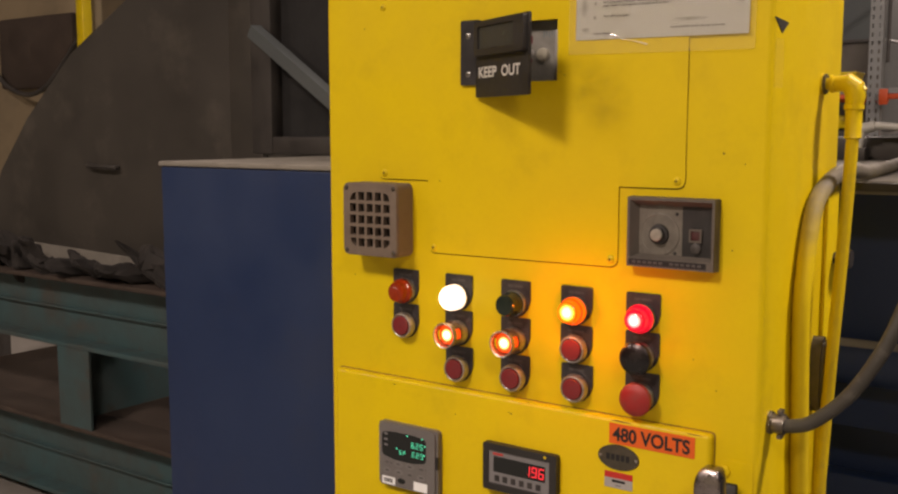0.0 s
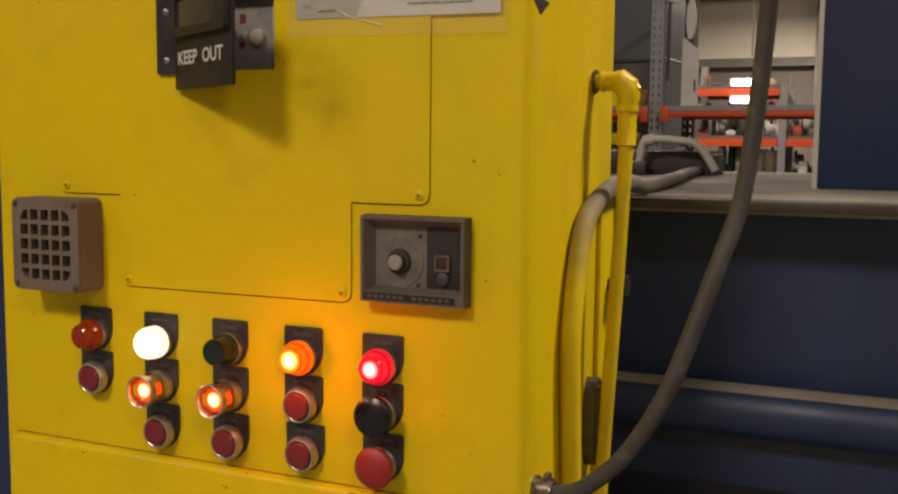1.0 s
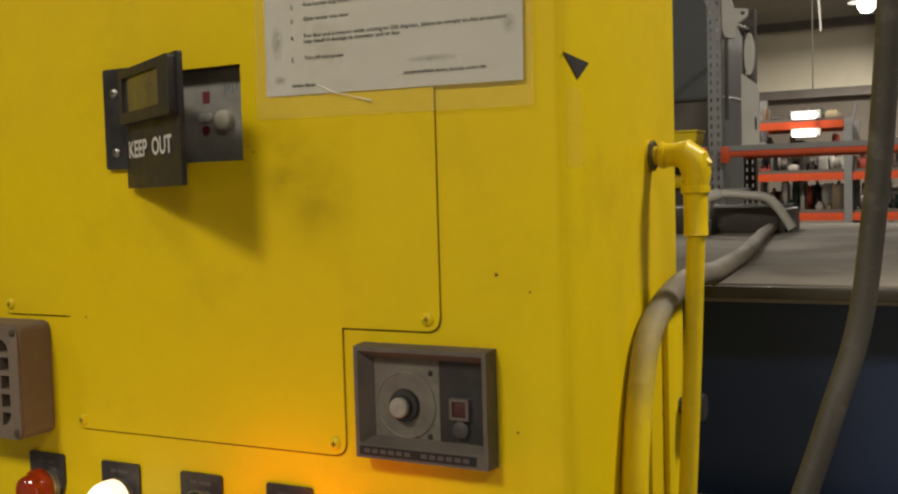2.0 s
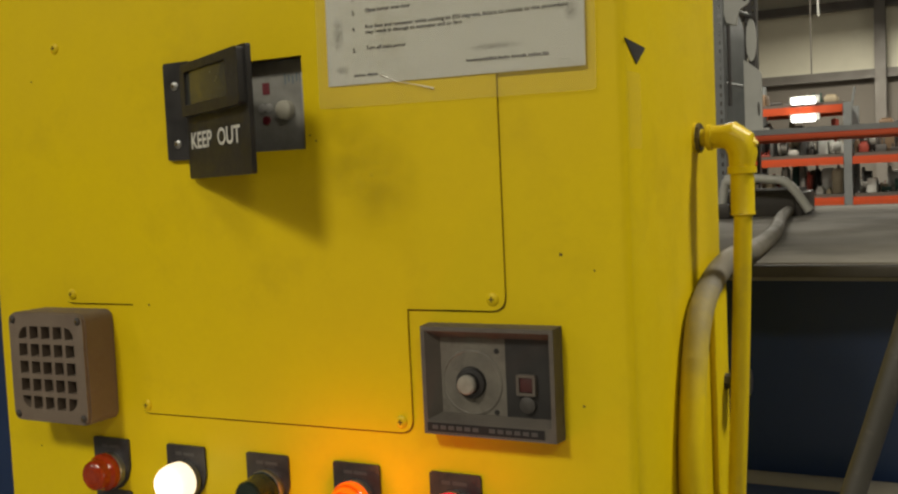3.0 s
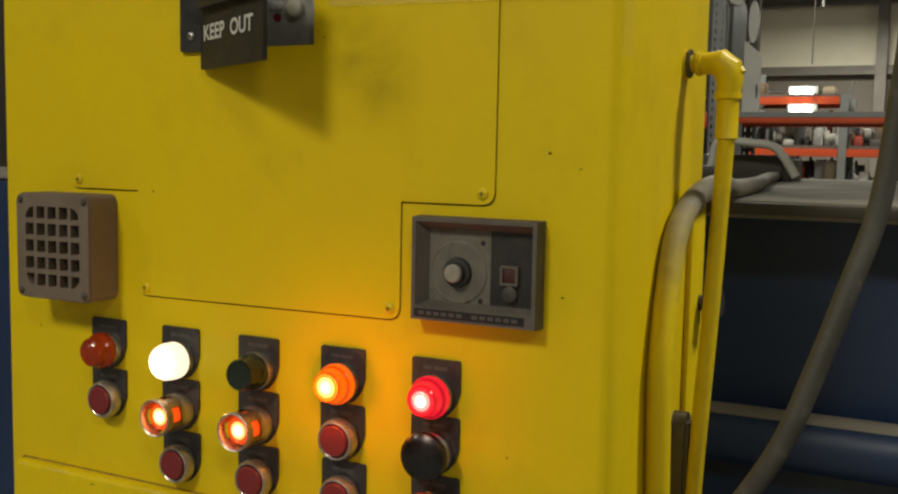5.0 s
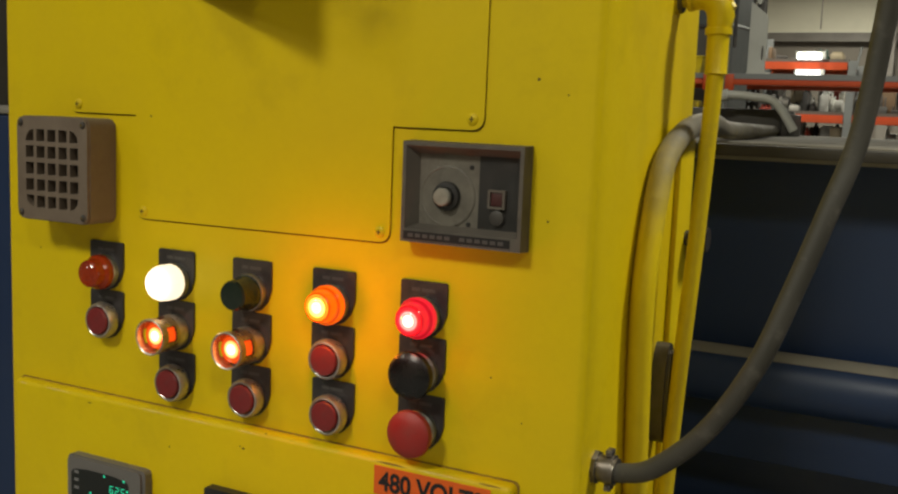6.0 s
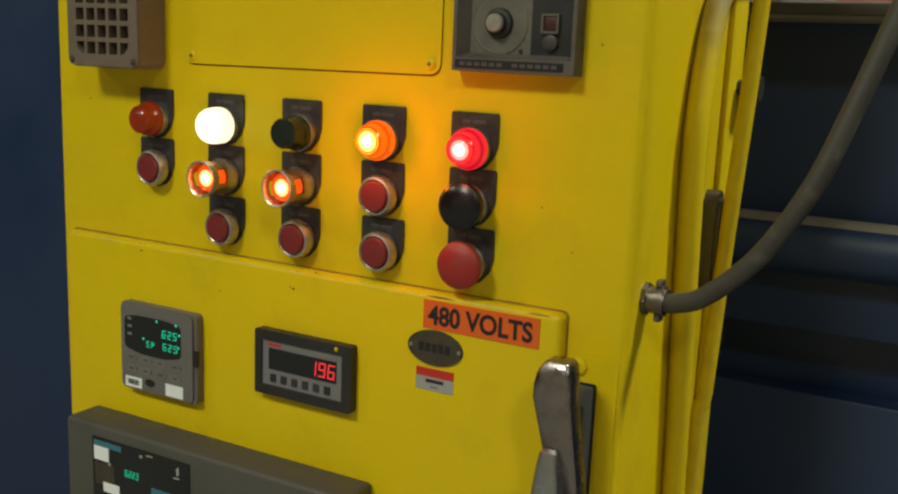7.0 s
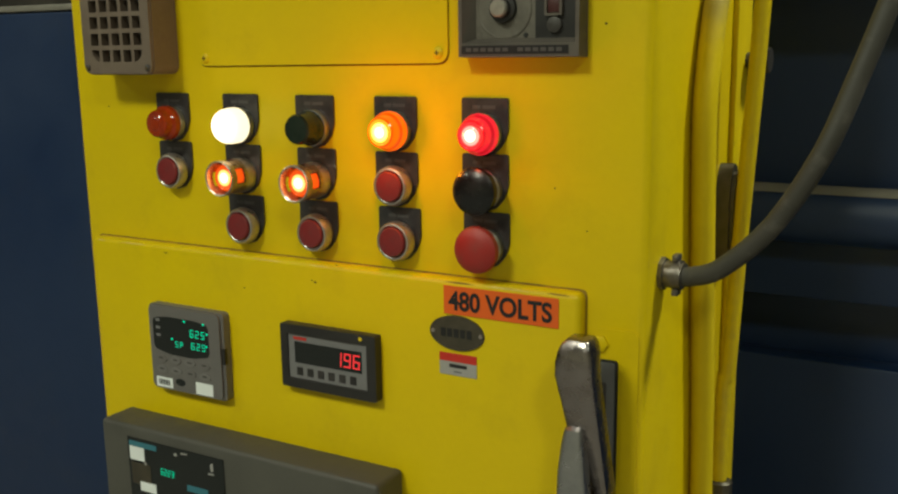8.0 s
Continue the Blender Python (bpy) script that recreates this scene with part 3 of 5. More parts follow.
part("stand", box(-0.12, 0.16, 0, 0.2, 0, 1.52, 0.02), FRAMEDARK, low)
part("jaw", box(-0.10, 0.13, -0.02, 0.1, 1.52, 1.60, 0.012), YELLOW_PIPE, low)
part("screw", pipe([(0.0, 0.04, 1.60), (0.0, 0.04, 1.66)], 0.02, 10), FRAMEDARK, low)
tank = thing("grey_machine_tank", "large grey painted round-shouldered machine tank", "tank", (-1.60, PY + 0.75, 0))
out = [(-0.9, 0), (0.45, 0), (0.45, 2.45), (0.43, 2.60), (0.36, 2.78), (0.22, 2.92), (0.0, 3.0), (-0.9, 3.0)]
part("tank_body", slab(out, 0, 1.0), TANKGREY, tank)
part("tank_skirt", box(-0.9, 0.47, -0.02, 0.0, 0, 2.10), GIRDER, tank, "darker lower skirt")
part("skirt_rail", box(-0.9, 0.475, -0.035, -0.02, 2.085, 2.11, 0.003), FRAMEDARK, tank)
brk = thing("lifting_bracket", "pale lifting bracket with an eye hole", "bracket", (-0.925, PY + 0.05, 2.47))
brk.scale = (0.8, 0.8, 0.8)
part("plate", slab(rounded([(-0.10, 0.20), (-0.03, -0.10), (0.04, -0.13), (0.06, -0.02), (0.13, 0.02), (0.14, 0.08), (0.04, 0.09), (0.0, 0.22)], 0.02), 0, 0.03, [oval(0.1, 0.05, 0.018, 0.016, 12)]), PALEMETAL, brk)
part("stub", box(-0.06, 0.04, 0.03, 0.06, -0.12, 0.02, 0.005), PALEMETAL, brk)
part("stem", pipe([(-0.02, 0.02, -0.12), (-0.02, 0.02, -0.70)], 0.014, 8), FRAMEDARK, brk)
plate = thing("guard_plate", "pale sheet metal guard plate with a slot", "guard", (-0.885, PY + 0.20, 1.757))
part("sheet", slab(rounded([(0, 0), (0.100, 0), (0.100, 0.335), (0.09, 0.355), (0.0, 0.43)], 0.012), 0, 0.02, [oval(0.080, 0.13, 0.008, 0.045, 16)]), PALEMETAL, plate)
part("foot", box(-0.01, 0.125, 0.02, 0.10, 0.0, 0.02, 0.003), PALEMETAL, plate)
part("roller_disc", slab(oval(0.035, 0.545, 0.028, 0.125, 28), 0.06, 0.09), PALEMETAL, plate, "grey round disc above the plate")
part("stand", box(0.02, 0.06, 0.09, 0.13, 0, 0.62, 0.004), FRAMEDARK, plate)
cord = thing("hanging_cord", "two thin cords hanging from the hall roof", "cord", (-1.27, RY - 0.4, 0))
part("cord", pipe([(0, 0, 2.6), (0.004, 0, 4.5), (0, 0, 7.0)], 0.008, 8), GIRDER, cord)
part("cord", pipe(smooth_path([(0.09, 0, 3.25), (0.085, 0, 3.4), (0.06, 0, 3.9), (0.05, 0, 5.0), (0.05, 0, 7.0)]), 0.012, 8), PALEMETAL, cord, "pale cord")

# ---- the blue machine behind the cabinet ----
TOP = 1.437
machine = thing("blue_oven_machine", "dark blue painted steel oven machine with a dusty top", "machine")
part("top_plate", box(-0.63, 2.6, 0.47, 2.05, TOP - 0.022, TOP, 0.004), DUST, machine, "dust covered steel top plate")
part("top_lip", box(-0.63, 2.6, 0.462, 0.470, TOP - 0.017, TOP - 0.003, 0.002), FRAMEDARK, machine, "dark front lip")
part("front_panel", box(-0.64, 2.6, 0.56, 0.60, 1.07, TOP - 0.022), BLUE, machine)
part("rail_tube", pipe([(-0.63, 0.515, 1.142), (2.6, 0.515, 1.142)], 0.036, 28), BLUE, machine, "blue round rail with dust on top")
cap = bmesh.new()
arcs = [[cap.verts.new((x, 0.515 - 0.0372 * math.cos(a), 1.142 + 0.0372 * math.sin(a))) for a in [radians(52 + 9 * k) for k in range(12)]] for x in (-0.63, 2.6)]
for i in range(11):
    cap.faces.new((arcs[0][i], arcs[0][i + 1], arcs[1][i + 1], arcs[1][i]))
part("rail_dust", cap, DUST, machine, "layer of grey dust on the rail")
part("rail_web", box(-0.63, 2.6, 0.53, 0.56, 1.03, 1.13, 0.003), BLUE, machine)
part("recess", box(-0.64, 2.6, 0.60, 0.63, 0.90, 1.07), BLUE, machine, "shaded blue recess")
part("lower_panel", box(-0.64, 2.6, 0.54, 0.58, 0.05, 0.945, 0.004), BLUE, machine)
part("back_panel", box(-0.64, 2.6, 1.99, 2.03, 0.05, TOP - 0.022), BLUE, machine)
for x in (-0.6, 2.5):
    part("leg", box(x, x + 0.08, 0.6, 0.68, 0, 1.4, 0.004), BLUE, machine)
tower = thing("blue_tower", "tall dark blue steel housing standing on the machine", "housing", (0.222, 0.86, TOP))
part("housing", box(0.008, 1.3, 0, 0.8, 0, 1.7, 0.004), BLUE, tower)
# the side's brightness under the lamps is put into a pale colour
part("lit_side", box(0.0, 0.008, 0.004, 0.8, 0, 1.7), PALEMETAL, tower, "tower side coloured pale as its lit face")

side = thing("blue_side_box", "dark blue painted steel box with a dusty top", "machine")
part("box_body", box(-1.60, -0.645, 0.45, 1.15, 0.0, TOP - 0.012, 0.006), BLUE, side)
part("box_top", box(-1.604, -0.64, 0.446, 1.155, TOP - 0.011, TOP, 0.003), DUST, side, "dust covered top sheet")
rod = thing("loose_rod", "thin bent steel rod lying on the box top", "rod", (0, 0, TOP + 0.004))
part("rod", pipe(smooth_path([(-1.16, 0.62, 0), (-1.08, 0.60, 0.002), (-1.0, 0.66, 0), (-0.86, 0.70, 0.002)]), 0.004, 8), STEEL, rod)

# things on the machine's top
duct = thing("curved_grey_duct", "bent grey tube handle over a dark tray", "tube", (0, 0, TOP))
part("bent_tube", pipe(smooth_path([(-0.215, 1.50, 0.030), (-0.205, 1.50, 0.078), (-0.175, 1.50, 0.086), (-0.12, 1.50, 0.082), (-0.085, 1.50, 0.076), (-0.062, 1.50, 0.054), (-0.035, 1.50, 0.012)]), 0.0095, 12), PALEMETAL, duct)
part("tube_collar", pipe([(-0.205, 1.50, 0.08), (-0.178, 1.50, 0.086)], 0.0135, 12), PALEMETAL, duct)
part("tray", box(-0.36, -0.07, 1.55, 1.57, 0.0, 0.058, 0.003), FRAMEDARK, duct, "dark low tray")
part("tray_end", box(-0.07, -0.055, 1.55, 1.75, 0.0, 0.050, 0.003), FRAMEDARK, duct)
part("tray_back", box(-0.36, -0.07, 1.73, 1.75, 0.0, 0.058, 0.003), FRAMEDARK, duct)
part("tray_floor", box(-0.36, -0.07, 1.57, 1.73, 0.0, 0.006), DUST, duct)
part("foot", box(-0.235, -0.195, 1.48, 1.52, 0, 0.032, 0.004), FRAMEDARK, duct)

# ---- the dark hood and teal beams to the side ----
hood = thing("exhaust_hood", "large sooty dark sheet steel hood with a sloping edge", "hood", (0, 1.35, 0))
part("hood_front", slab([(-3.98, 1.03), (-1.55, 0.95), (-1.55, 3.6), (-2.2, 3.6), (-2.5, 2.28), (-2.9, 2.01), (-3.27, 1.82), (-3.6, 1.56), (-3.82, 1.33)], 0, 0.03), HOODSTEEL, hood)
part("hood_side", box(-2.24, -2.2, 0.03, 0.05, 1.5, 3.2), HOODSTEEL, hood)
part("hood_rib", box(-2.30, -2.14, -0.03, 0.0, 1.36, 3.5, 0.01), HOODSTEEL, hood, "vertical dark rib")
part("hood_handle", pipe(smooth_path([(-3.14, 0.0, 1.37), (-3.14, -0.03, 1.37), (-2.98, -0.03, 1.365), (-2.98, 0, 1.365)], 4), 0.008, 8), FRAMEDARK, hood)
frame_t = thing("steel_frame", "dark steel window-like frame with a diagonal brace", "frame", (0, 1.12, 0))
part("frame_post", box(-1.98, -1.89, 0, 0.06, TOP, 3.2, 0.005), FRAMEDARK, frame_t)
part("frame_post", box(-1.2, -1.12, 0, 0.06, TOP, 3.2, 0.005), FRAMEDARK, frame_t)
part("sill", box(-1.89, -1.2, 0, 0.06, TOP, TOP + 0.055, 0.005), FRAMEDARK, frame_t)
# the opening's darkness is a matt black sheet across the frame
part("dark_opening_sheet", box(-1.89, -1.2, 0.05, 0.056, TOP + 0.055, 3.2), MATTBLACK, frame_t, "black sheet standing for the dark opening")
b = bmesh.new()
pipe([(-1.93, -0.03, 1.82), (-1.40, -0.03, 1.46)], 0.028, 4, b)
part("brace", b, TANKGREY, frame_t, "diagonal grey angle brace")

beams = thing("teal_beam_frame", "dirty teal painted steel beam frame with rust", "frame", (0, 1.15, 0))
for z0, z1 in ((0.685, 0.925), (0.06, 0.335)):
    part("beam_web", box(-4.4, -1.62, 0.05, 0.07, z0, z1), TEAL, beams)
    part("beam_flange", box(-4.4, -1.62, -0.03, 0.15, z1, z1 + 0.018, 0.003), RUST, beams, "dusty rusty flange")
    part("beam_flange", box(-4.4, -1.62, -0.03, 0.15, z0 - 0.018, z0, 0.003), TEAL, beams)
    part("beam_stiffener", box(-4.4, -1.62, 0.03, 0.05, (z0 + z1) / 2 - 0.004, (z0 + z1) / 2 + 0.004), TEAL, beams)
part("post", box(-3.09, -3.07, -0.02, 0.5, 0.353, 0.667), TEAL, beams)
part("post_flange", box(-3.10, -2.90, -0.03, -0.02, 0.353, 0.667), TEAL, beams)
part("inner_shelf", box(-4.4, -1.62, 0.15, 0.9, 0.335, 0.353), RUST, beams, "rusty shelf between the beams, darkened for its shade")
# black sheet put in for the unlit void behind the beams
part("dark_void_sheet", box(-4.4, -1.62, 0.9, 0.92, 0.2, 1.03), MATTBLACK, beams)
for x in (-4.2, -1.8):
    part("leg", box(x, x + 0.1, 0.03, 0.13, 0, 0.222, 0.004), TEAL, beams)
wool = bmesh.new()
rnd = random.Random(8)
for k in range(26):
    x = -4.1 + k * 0.1
    bmesh.ops.create_icosphere(wool, subdivisions=3, radius=1.0, matrix=Matrix.LocRotScale((x, 1.19 + rnd.uniform(-0.02, 0.03), 0.960 + rnd.uniform(0, 0.03)), Euler((rnd.random(), rnd.random(), 3 * rnd.random())), (rnd.uniform(0.09, 0.17), 0.07, rnd.uniform(0.014, 0.034))))
for v in wool.verts:
    v.co += 0.035 * Vector(noise.noise_vector(v.co * 11)) + 0.014 * Vector(noise.noise_vector(v.co * 47))
tagged(part("insulation_scraps", wool, SOOTCLOTH), "ragged black sooty insulation along the beam", "insulation", kind="stuff")
strip = thing("pale_seal_strip", "pale dirty sealing strip under the hood edge", "seal", (0, 1.33, 0))
part("strip", slab([(-4.0, 1.04), (-1.6, 0.975), (-1.6, 0.93), (-4.0, 0.985)], 0, 0.01), DUST, strip)
panel = thing("side_control_panel", "brown metal panel with a hanging cable loop", "panel", (0, 2.3, 0))
part("panel_sheet", box(-5.7, -4.42, 0, 0.05, 0.9, 3.2, 0.01), TANWALL, panel)
part("panel_box", box(-5.28, -4.55, -0.06, 0, 1.75, 2.16, 0.02), RUST, panel, "dusty brown cover")
part("cable", pipe(smooth_path([(-5.35, -0.05, 2.1), (-5.25, -0.1, 1.85), (-5.0, -0.1, 1.72), (-4.75, -0.1, 1.76), (-4.5, -0.06, 2.0)]), 0.014, 8), FRAMEDARK, panel, "dark hanging cable")
part("panel_leg", box(-5.6, -5.5, 0, 0.05, 0, 0.9), FRAMEDARK, panel)
part("panel_leg", box(-4.6, -4.5, 0, 0.05, 0, 0.9), FRAMEDARK, panel)
ypost = thing("yellow_post", "slim yellow painted steel post", "post", (-4.42, 2.2, 0))
part("post", box(-0.03, 0.03, 0, 0.06, 0, 3.2, 0.006), YELLOW_PIPE, ypost)
tealsheet = thing("pale_teal_panel", "pale grey-green machine panel", "panel", (-3.95, 2.6, 0))
part("sheet", box(-0.42, 0.6, 0, 0.05, 0, 3.4, 0.01), material("pale_teal_paint", (0.26, 0.33, 0.32), 0.5, second=(0.2, 0.26, 0.26), scale=3), tealsheet)

# ---- the yellow cabinet ----
L, R, DEEP, HIGH, LOW = -0.641, 0.033, 0.30, 1.86, 0.10
HOLE = rect(-0.388, -0.243, 1.577, 1.655)
cabinet = thing("control_cabinet", "tall bright yellow painted steel control cabinet, scuffed", "cabinet")
rr = 0.007
prof = [(L, rr), (L, DEEP), (R, DEEP), (R, rr)]
ring = [(L + rr, 0.0)] + [(L + rr - rr * math.sin(a), rr - rr * math.cos(a)) for a in (0.26, 0.52, 0.79, 1.05, 1.31)] + prof + [(R - rr + rr * math.sin(a), rr - rr * math.cos(a)) for a in (1.31, 1.05, 0.79, 0.52, 0.26)] + [(R - rr, 0.0)]
bm = slab(rect(L + rr, R - rr, LOW, HIGH), 0.0, 0.002, [HOLE])
shell = [[bm.verts.new((x, y, z)) for x, y in ring] for z in (LOW, HIGH)]
for i in range(len(ring) - 1):
    bm.faces.new((shell[0][i], shell[0][i + 1], shell[1][i + 1], shell[1][i]))
bm.faces.new(shell[1]), bm.faces.new(shell[0])
part("body", bm, YELLOW, cabinet, angle=10)
part("plinth", box(L + 0.02, R - 0.02, 0.02, DEEP - 0.02, 0, LOW), FRAMEDARK, cabinet, "dark recessed plinth")
T = [(-0.153, 1.341), (-0.153, 1.4430), (-0.066, 1.4430), (-0.066, 1.80), (-0.541, 1.80), (-0.541, 1.4425), (-0.450, 1.4425), (-0.450, 1.339)]
CORNERS = [0.012, 0.0008, 0.012, 0.012, 0.012, 0.012, 0.0008, 0.012]
# the dark gap reaches lower at the bottom to paint the panel's shadow
part("panel_seam", slab(rounded([(x + (0.0004 if x > -0.3 else -0.0004), z - 0.0013) for x, z in T], CORNERS), -0.0007, 0.001, [HOLE]), SEAM, cabinet, "dark gap round the access panel, widened below as its shadow")
access = part("access_panel", slab(rounded(T, CORNERS), -0.0022, 0.0, [HOLE]), YELLOW, cabinet, "T-shaped yellow access panel")
for x, z in ((-0.530, 1.689), (-0.529, 1.451), (-0.0765, 1.452), (-0.440, 1.3465), (-0.163, 1.350)):
    screw(access, x, z, -0.0022, 0.0052)
DOOR = -0.013
part("lower_door", box(-0.621, -0.020, DOOR, 0.007, 0.16, 1.1475, 0.006, segments=3), YELLOW, cabinet, "lower yellow door with a rolled edge")
part("door_gap", slab(rounded(rect(-0.6225, -0.0186, 0.158, 1.1490), 0.006), -0.0007, 0.0), RUSTEDGE, cabinet, "brown worn gap round the door")
rnd = random.Random(21)
# the cream strips paint the edge's highlight along with its rubbed paint
x = -0.612
while x < -0.04:
    w = min(rnd.uniform(0.006, 0.05), -0.03 - x)
    h = rnd.uniform(0.0006, 0.0014)
    if rnd.random() < 0.75:
        zt, yt = 1.1452 - rnd.uniform(0, 0.0008), DOOR + 0.0032
        wear = slab(rounded([(x, zt - 0.4 * h), (x + 0.4 * w, zt - h), (x + w, zt - 0.5 * h), (x + 0.7 * w, zt + 0.3 * h), (x + 0.2 * w, zt + 0.4 * h)], 0.0006, 2), yt - 0.0026, yt)
        part("edge_wear_glint", wear, EDGEGLINT if rnd.random() < 0.6 else RUSTEDGE, cabinet, "rubbed paint and painted highlight on the door's edge")
    x += w + rnd.uniform(0.004, 0.03)
bm = slab(rounded(rect(-0.012, 0.0285, 0.93, 1.117), 0.008), -0.0012, 0.0)
part("switch_cover", bm, YELLOW, cabinet, "yellow cover plate of the switch")
part("side_flange", box(R, R + 0.006, 0.245, DEEP, LOW, 1.44, 0.002), YELLOW, cabinet)
# chips in the paint and small drilled spots
for x, z, r in ((-0.020, 1.486, 0.0022), (0.006, 1.474, 0.0014), (-0.006, 1.372, 0.0016), (-0.43, 1.442, 0.0018), (-0.232, 1.583, 0.0016), (-0.21, 1.553, 0.001), (-0.238, 1.588, 0.0012), (-0.18, 1.552, 0.0013), (-0.565, 1.66, 0.0016), (-0.05, 1.235, 0.0014), (-0.02, 1.2, 0.0012), (-0.59, 1.295, 0.0015)):
    r *= 0.65
    part("paint_chip", lathe([(r, 0.0), (r * 0.8, 0.00025), (0, 0.0003)], 9, (x, -0.0 if x > -0.066 or z < 1.44 else -0.0022, z), wobble=lambda i: 0.35 * math.sin(2.3 * i + 900 * x)), SEAM, cabinet, "small dark chip in the paint")
for x, z, w, h in ((-0.302, 1.128, 0.0022, 0.0012), (-0.306, 1.1295, 0.0012, 0.0007), (-0.505, 1.139, 0.003, 0.0007), (-0.275, 1.148, 0.0010, 0.0010), (-0.395, 1.112, 0.001, 0.0012)):
    part("paint_chip", slab(rounded([(x - w, z), (x, z - h), (x + w, z - 0.4 * h), (x + 0.3 * w, z + h)], 0.0003, 2), DOOR - 0.0003, DOOR), SEAM, cabinet, "small dark chip in the paint")
# grime; the first two also paint the streaky shadow beside the timer cover
for x, z, r in ((-0.170, 1.545, 0.042), (-0.200, 1.570, 0.042), (-0.30, 1.17, 0.042)):
    g = slab(oval(0, 0, r, r, 24), -0.0002, 0.0)
    ob = part("grime_shade_patch", g, GRIMESHADE, cabinet, "faint brown patch of grime and painted shadow")
    ob.location = (x, -0.0024 if z > 1.45 and x < -0.07 else -0.0003, z)
torn = thing("torn_sticker", "small torn dark triangular sticker on the cabinet edge", "sticker", (0, 0, 0))
tri = bmesh.new()
loops = [[tri.verts.new((x, y, z)) for y, z in ((0.003, 1.641), (0.056, 1.6385), (0.031, 1.6245))] for x in (R + 0.0001, R + 0.0008)]
for i in range(3):
    tri.faces.new((loops[0][i], loops[0][(i + 1) % 3], loops[1][(i + 1) % 3], loops[1][i]))
tri.faces.new(loops[1])
part("sticker", tri, FRAMEDARK, torn)
tape = thing("old_tape", "remains of clear tape on the cabinet edge", "tape", (0, 0, 0))
part("tape", box(R + 0.0002, R + 0.0006, 0.008, 0.040, 1.562, 1.618), OLDTAPE, tape)

# ---- operators: legend plates with lamps and buttons ----
PLATE = rounded([(-0.023, 0.031), (0.023, 0.031), (0.023, 0.004), (0.019, -0.008), (0.011, -0.017), (0, -0.0205), (-0.011, -0.017), (-0.019, -0.008), (-0.023, 0.004)], 0.0025, 3)


def operator(name, label, category, group, x, z):
    ob = thing(name, label, category, (x, 0, z), group)
    part("legend_plate", slab(PLATE, -0.0022, 0.0), LEGEND, ob, "black legend plate")
    bars = bmesh.new()
    for k, (a, b) in enumerate(((-0.012, -0.004), (-0.002, 0.011))):
        box(a, b, -0.0025, -0.0022, 0.0215, 0.0245, bm=bars)
    part("legend_mark", bars, MARK, ob)
    part("washer", lathe([(0.0175, 0.002), (0.0175, 0.006), (0.0165, 0.0075), (0.012, 0.0078)], 28), STEEL, ob)
    return ob


def pilot_light(x, z, mat, label, snout=False):
    ob = operator("pilot_light", label, "pilot light", "pilot lights on the cabinet", x, z)
    part("ring", lathe([(0.0178, 0.006), (0.0182, 0.0078), (0.0176, 0.0092), (0.0160, 0.0094)], 32), STEEL, ob)
    ribs = (lambda i: 0.008 * (1 if i % 3 == 0 else -0.4))
    if mat is WHITE_ON:
        prof = [(0.0165, 0.0075), (0.0178, 0.010), (0.0180, 0.018), (0.0172, 0.0245), (0.0150, 0.0290), (0.0110, 0.0318), (0.005, 0.0330), (0, 0.0332)]
    elif snout:
        prof = [(0.0165, 0.0075), (0.0170, 0.013), (0.0158, 0.0160), (0.0150, 0.018), (0.0144, 0.030), (0.0130, 0.0322), (0, 0.0328)]
    else:
        prof = [(0.0160, 0.0075), (0.0178, 0.010), (0.0182, 0.0135), (0.0176, 0.0160), (0.0158, 0.0178), (0.0148, 0.0190), (0.0143, 0.0250), (0.0136, 0.0272), (0.0122, 0.0284), (0.0108, 0.0278), (0.0094, 0.0288), (0.0078, 0.0283), (0.0060, 0.0293), (0.0042, 0.0289), (0, 0.0296)]
    part("lens", lathe(prof, 48, wobble=ribs), mat, ob, angle=28)
    return ob


def push_button(x, z):
    ob = operator("push_button", "red push button in a dull chrome bezel", "push button", "red push buttons on the cabinet", x, z)
    part("bezel", lathe([(0.0186, 0.005), (0.0190, 0.008), (0.0184, 0.0125), (0.0172, 0.0150), (0.0158, 0.0155), (0.0146, 0.0145), (0.0144, 0.010)], 36), CHROME, ob)
    part("cap", lathe([(0.0140, 0.008), (0.0140, 0.0162), (0.0130, 0.0176), (0.006, 0.0182), (0, 0.0183)], 32), REDCAP, ob, "red plastic cap")
    return ob


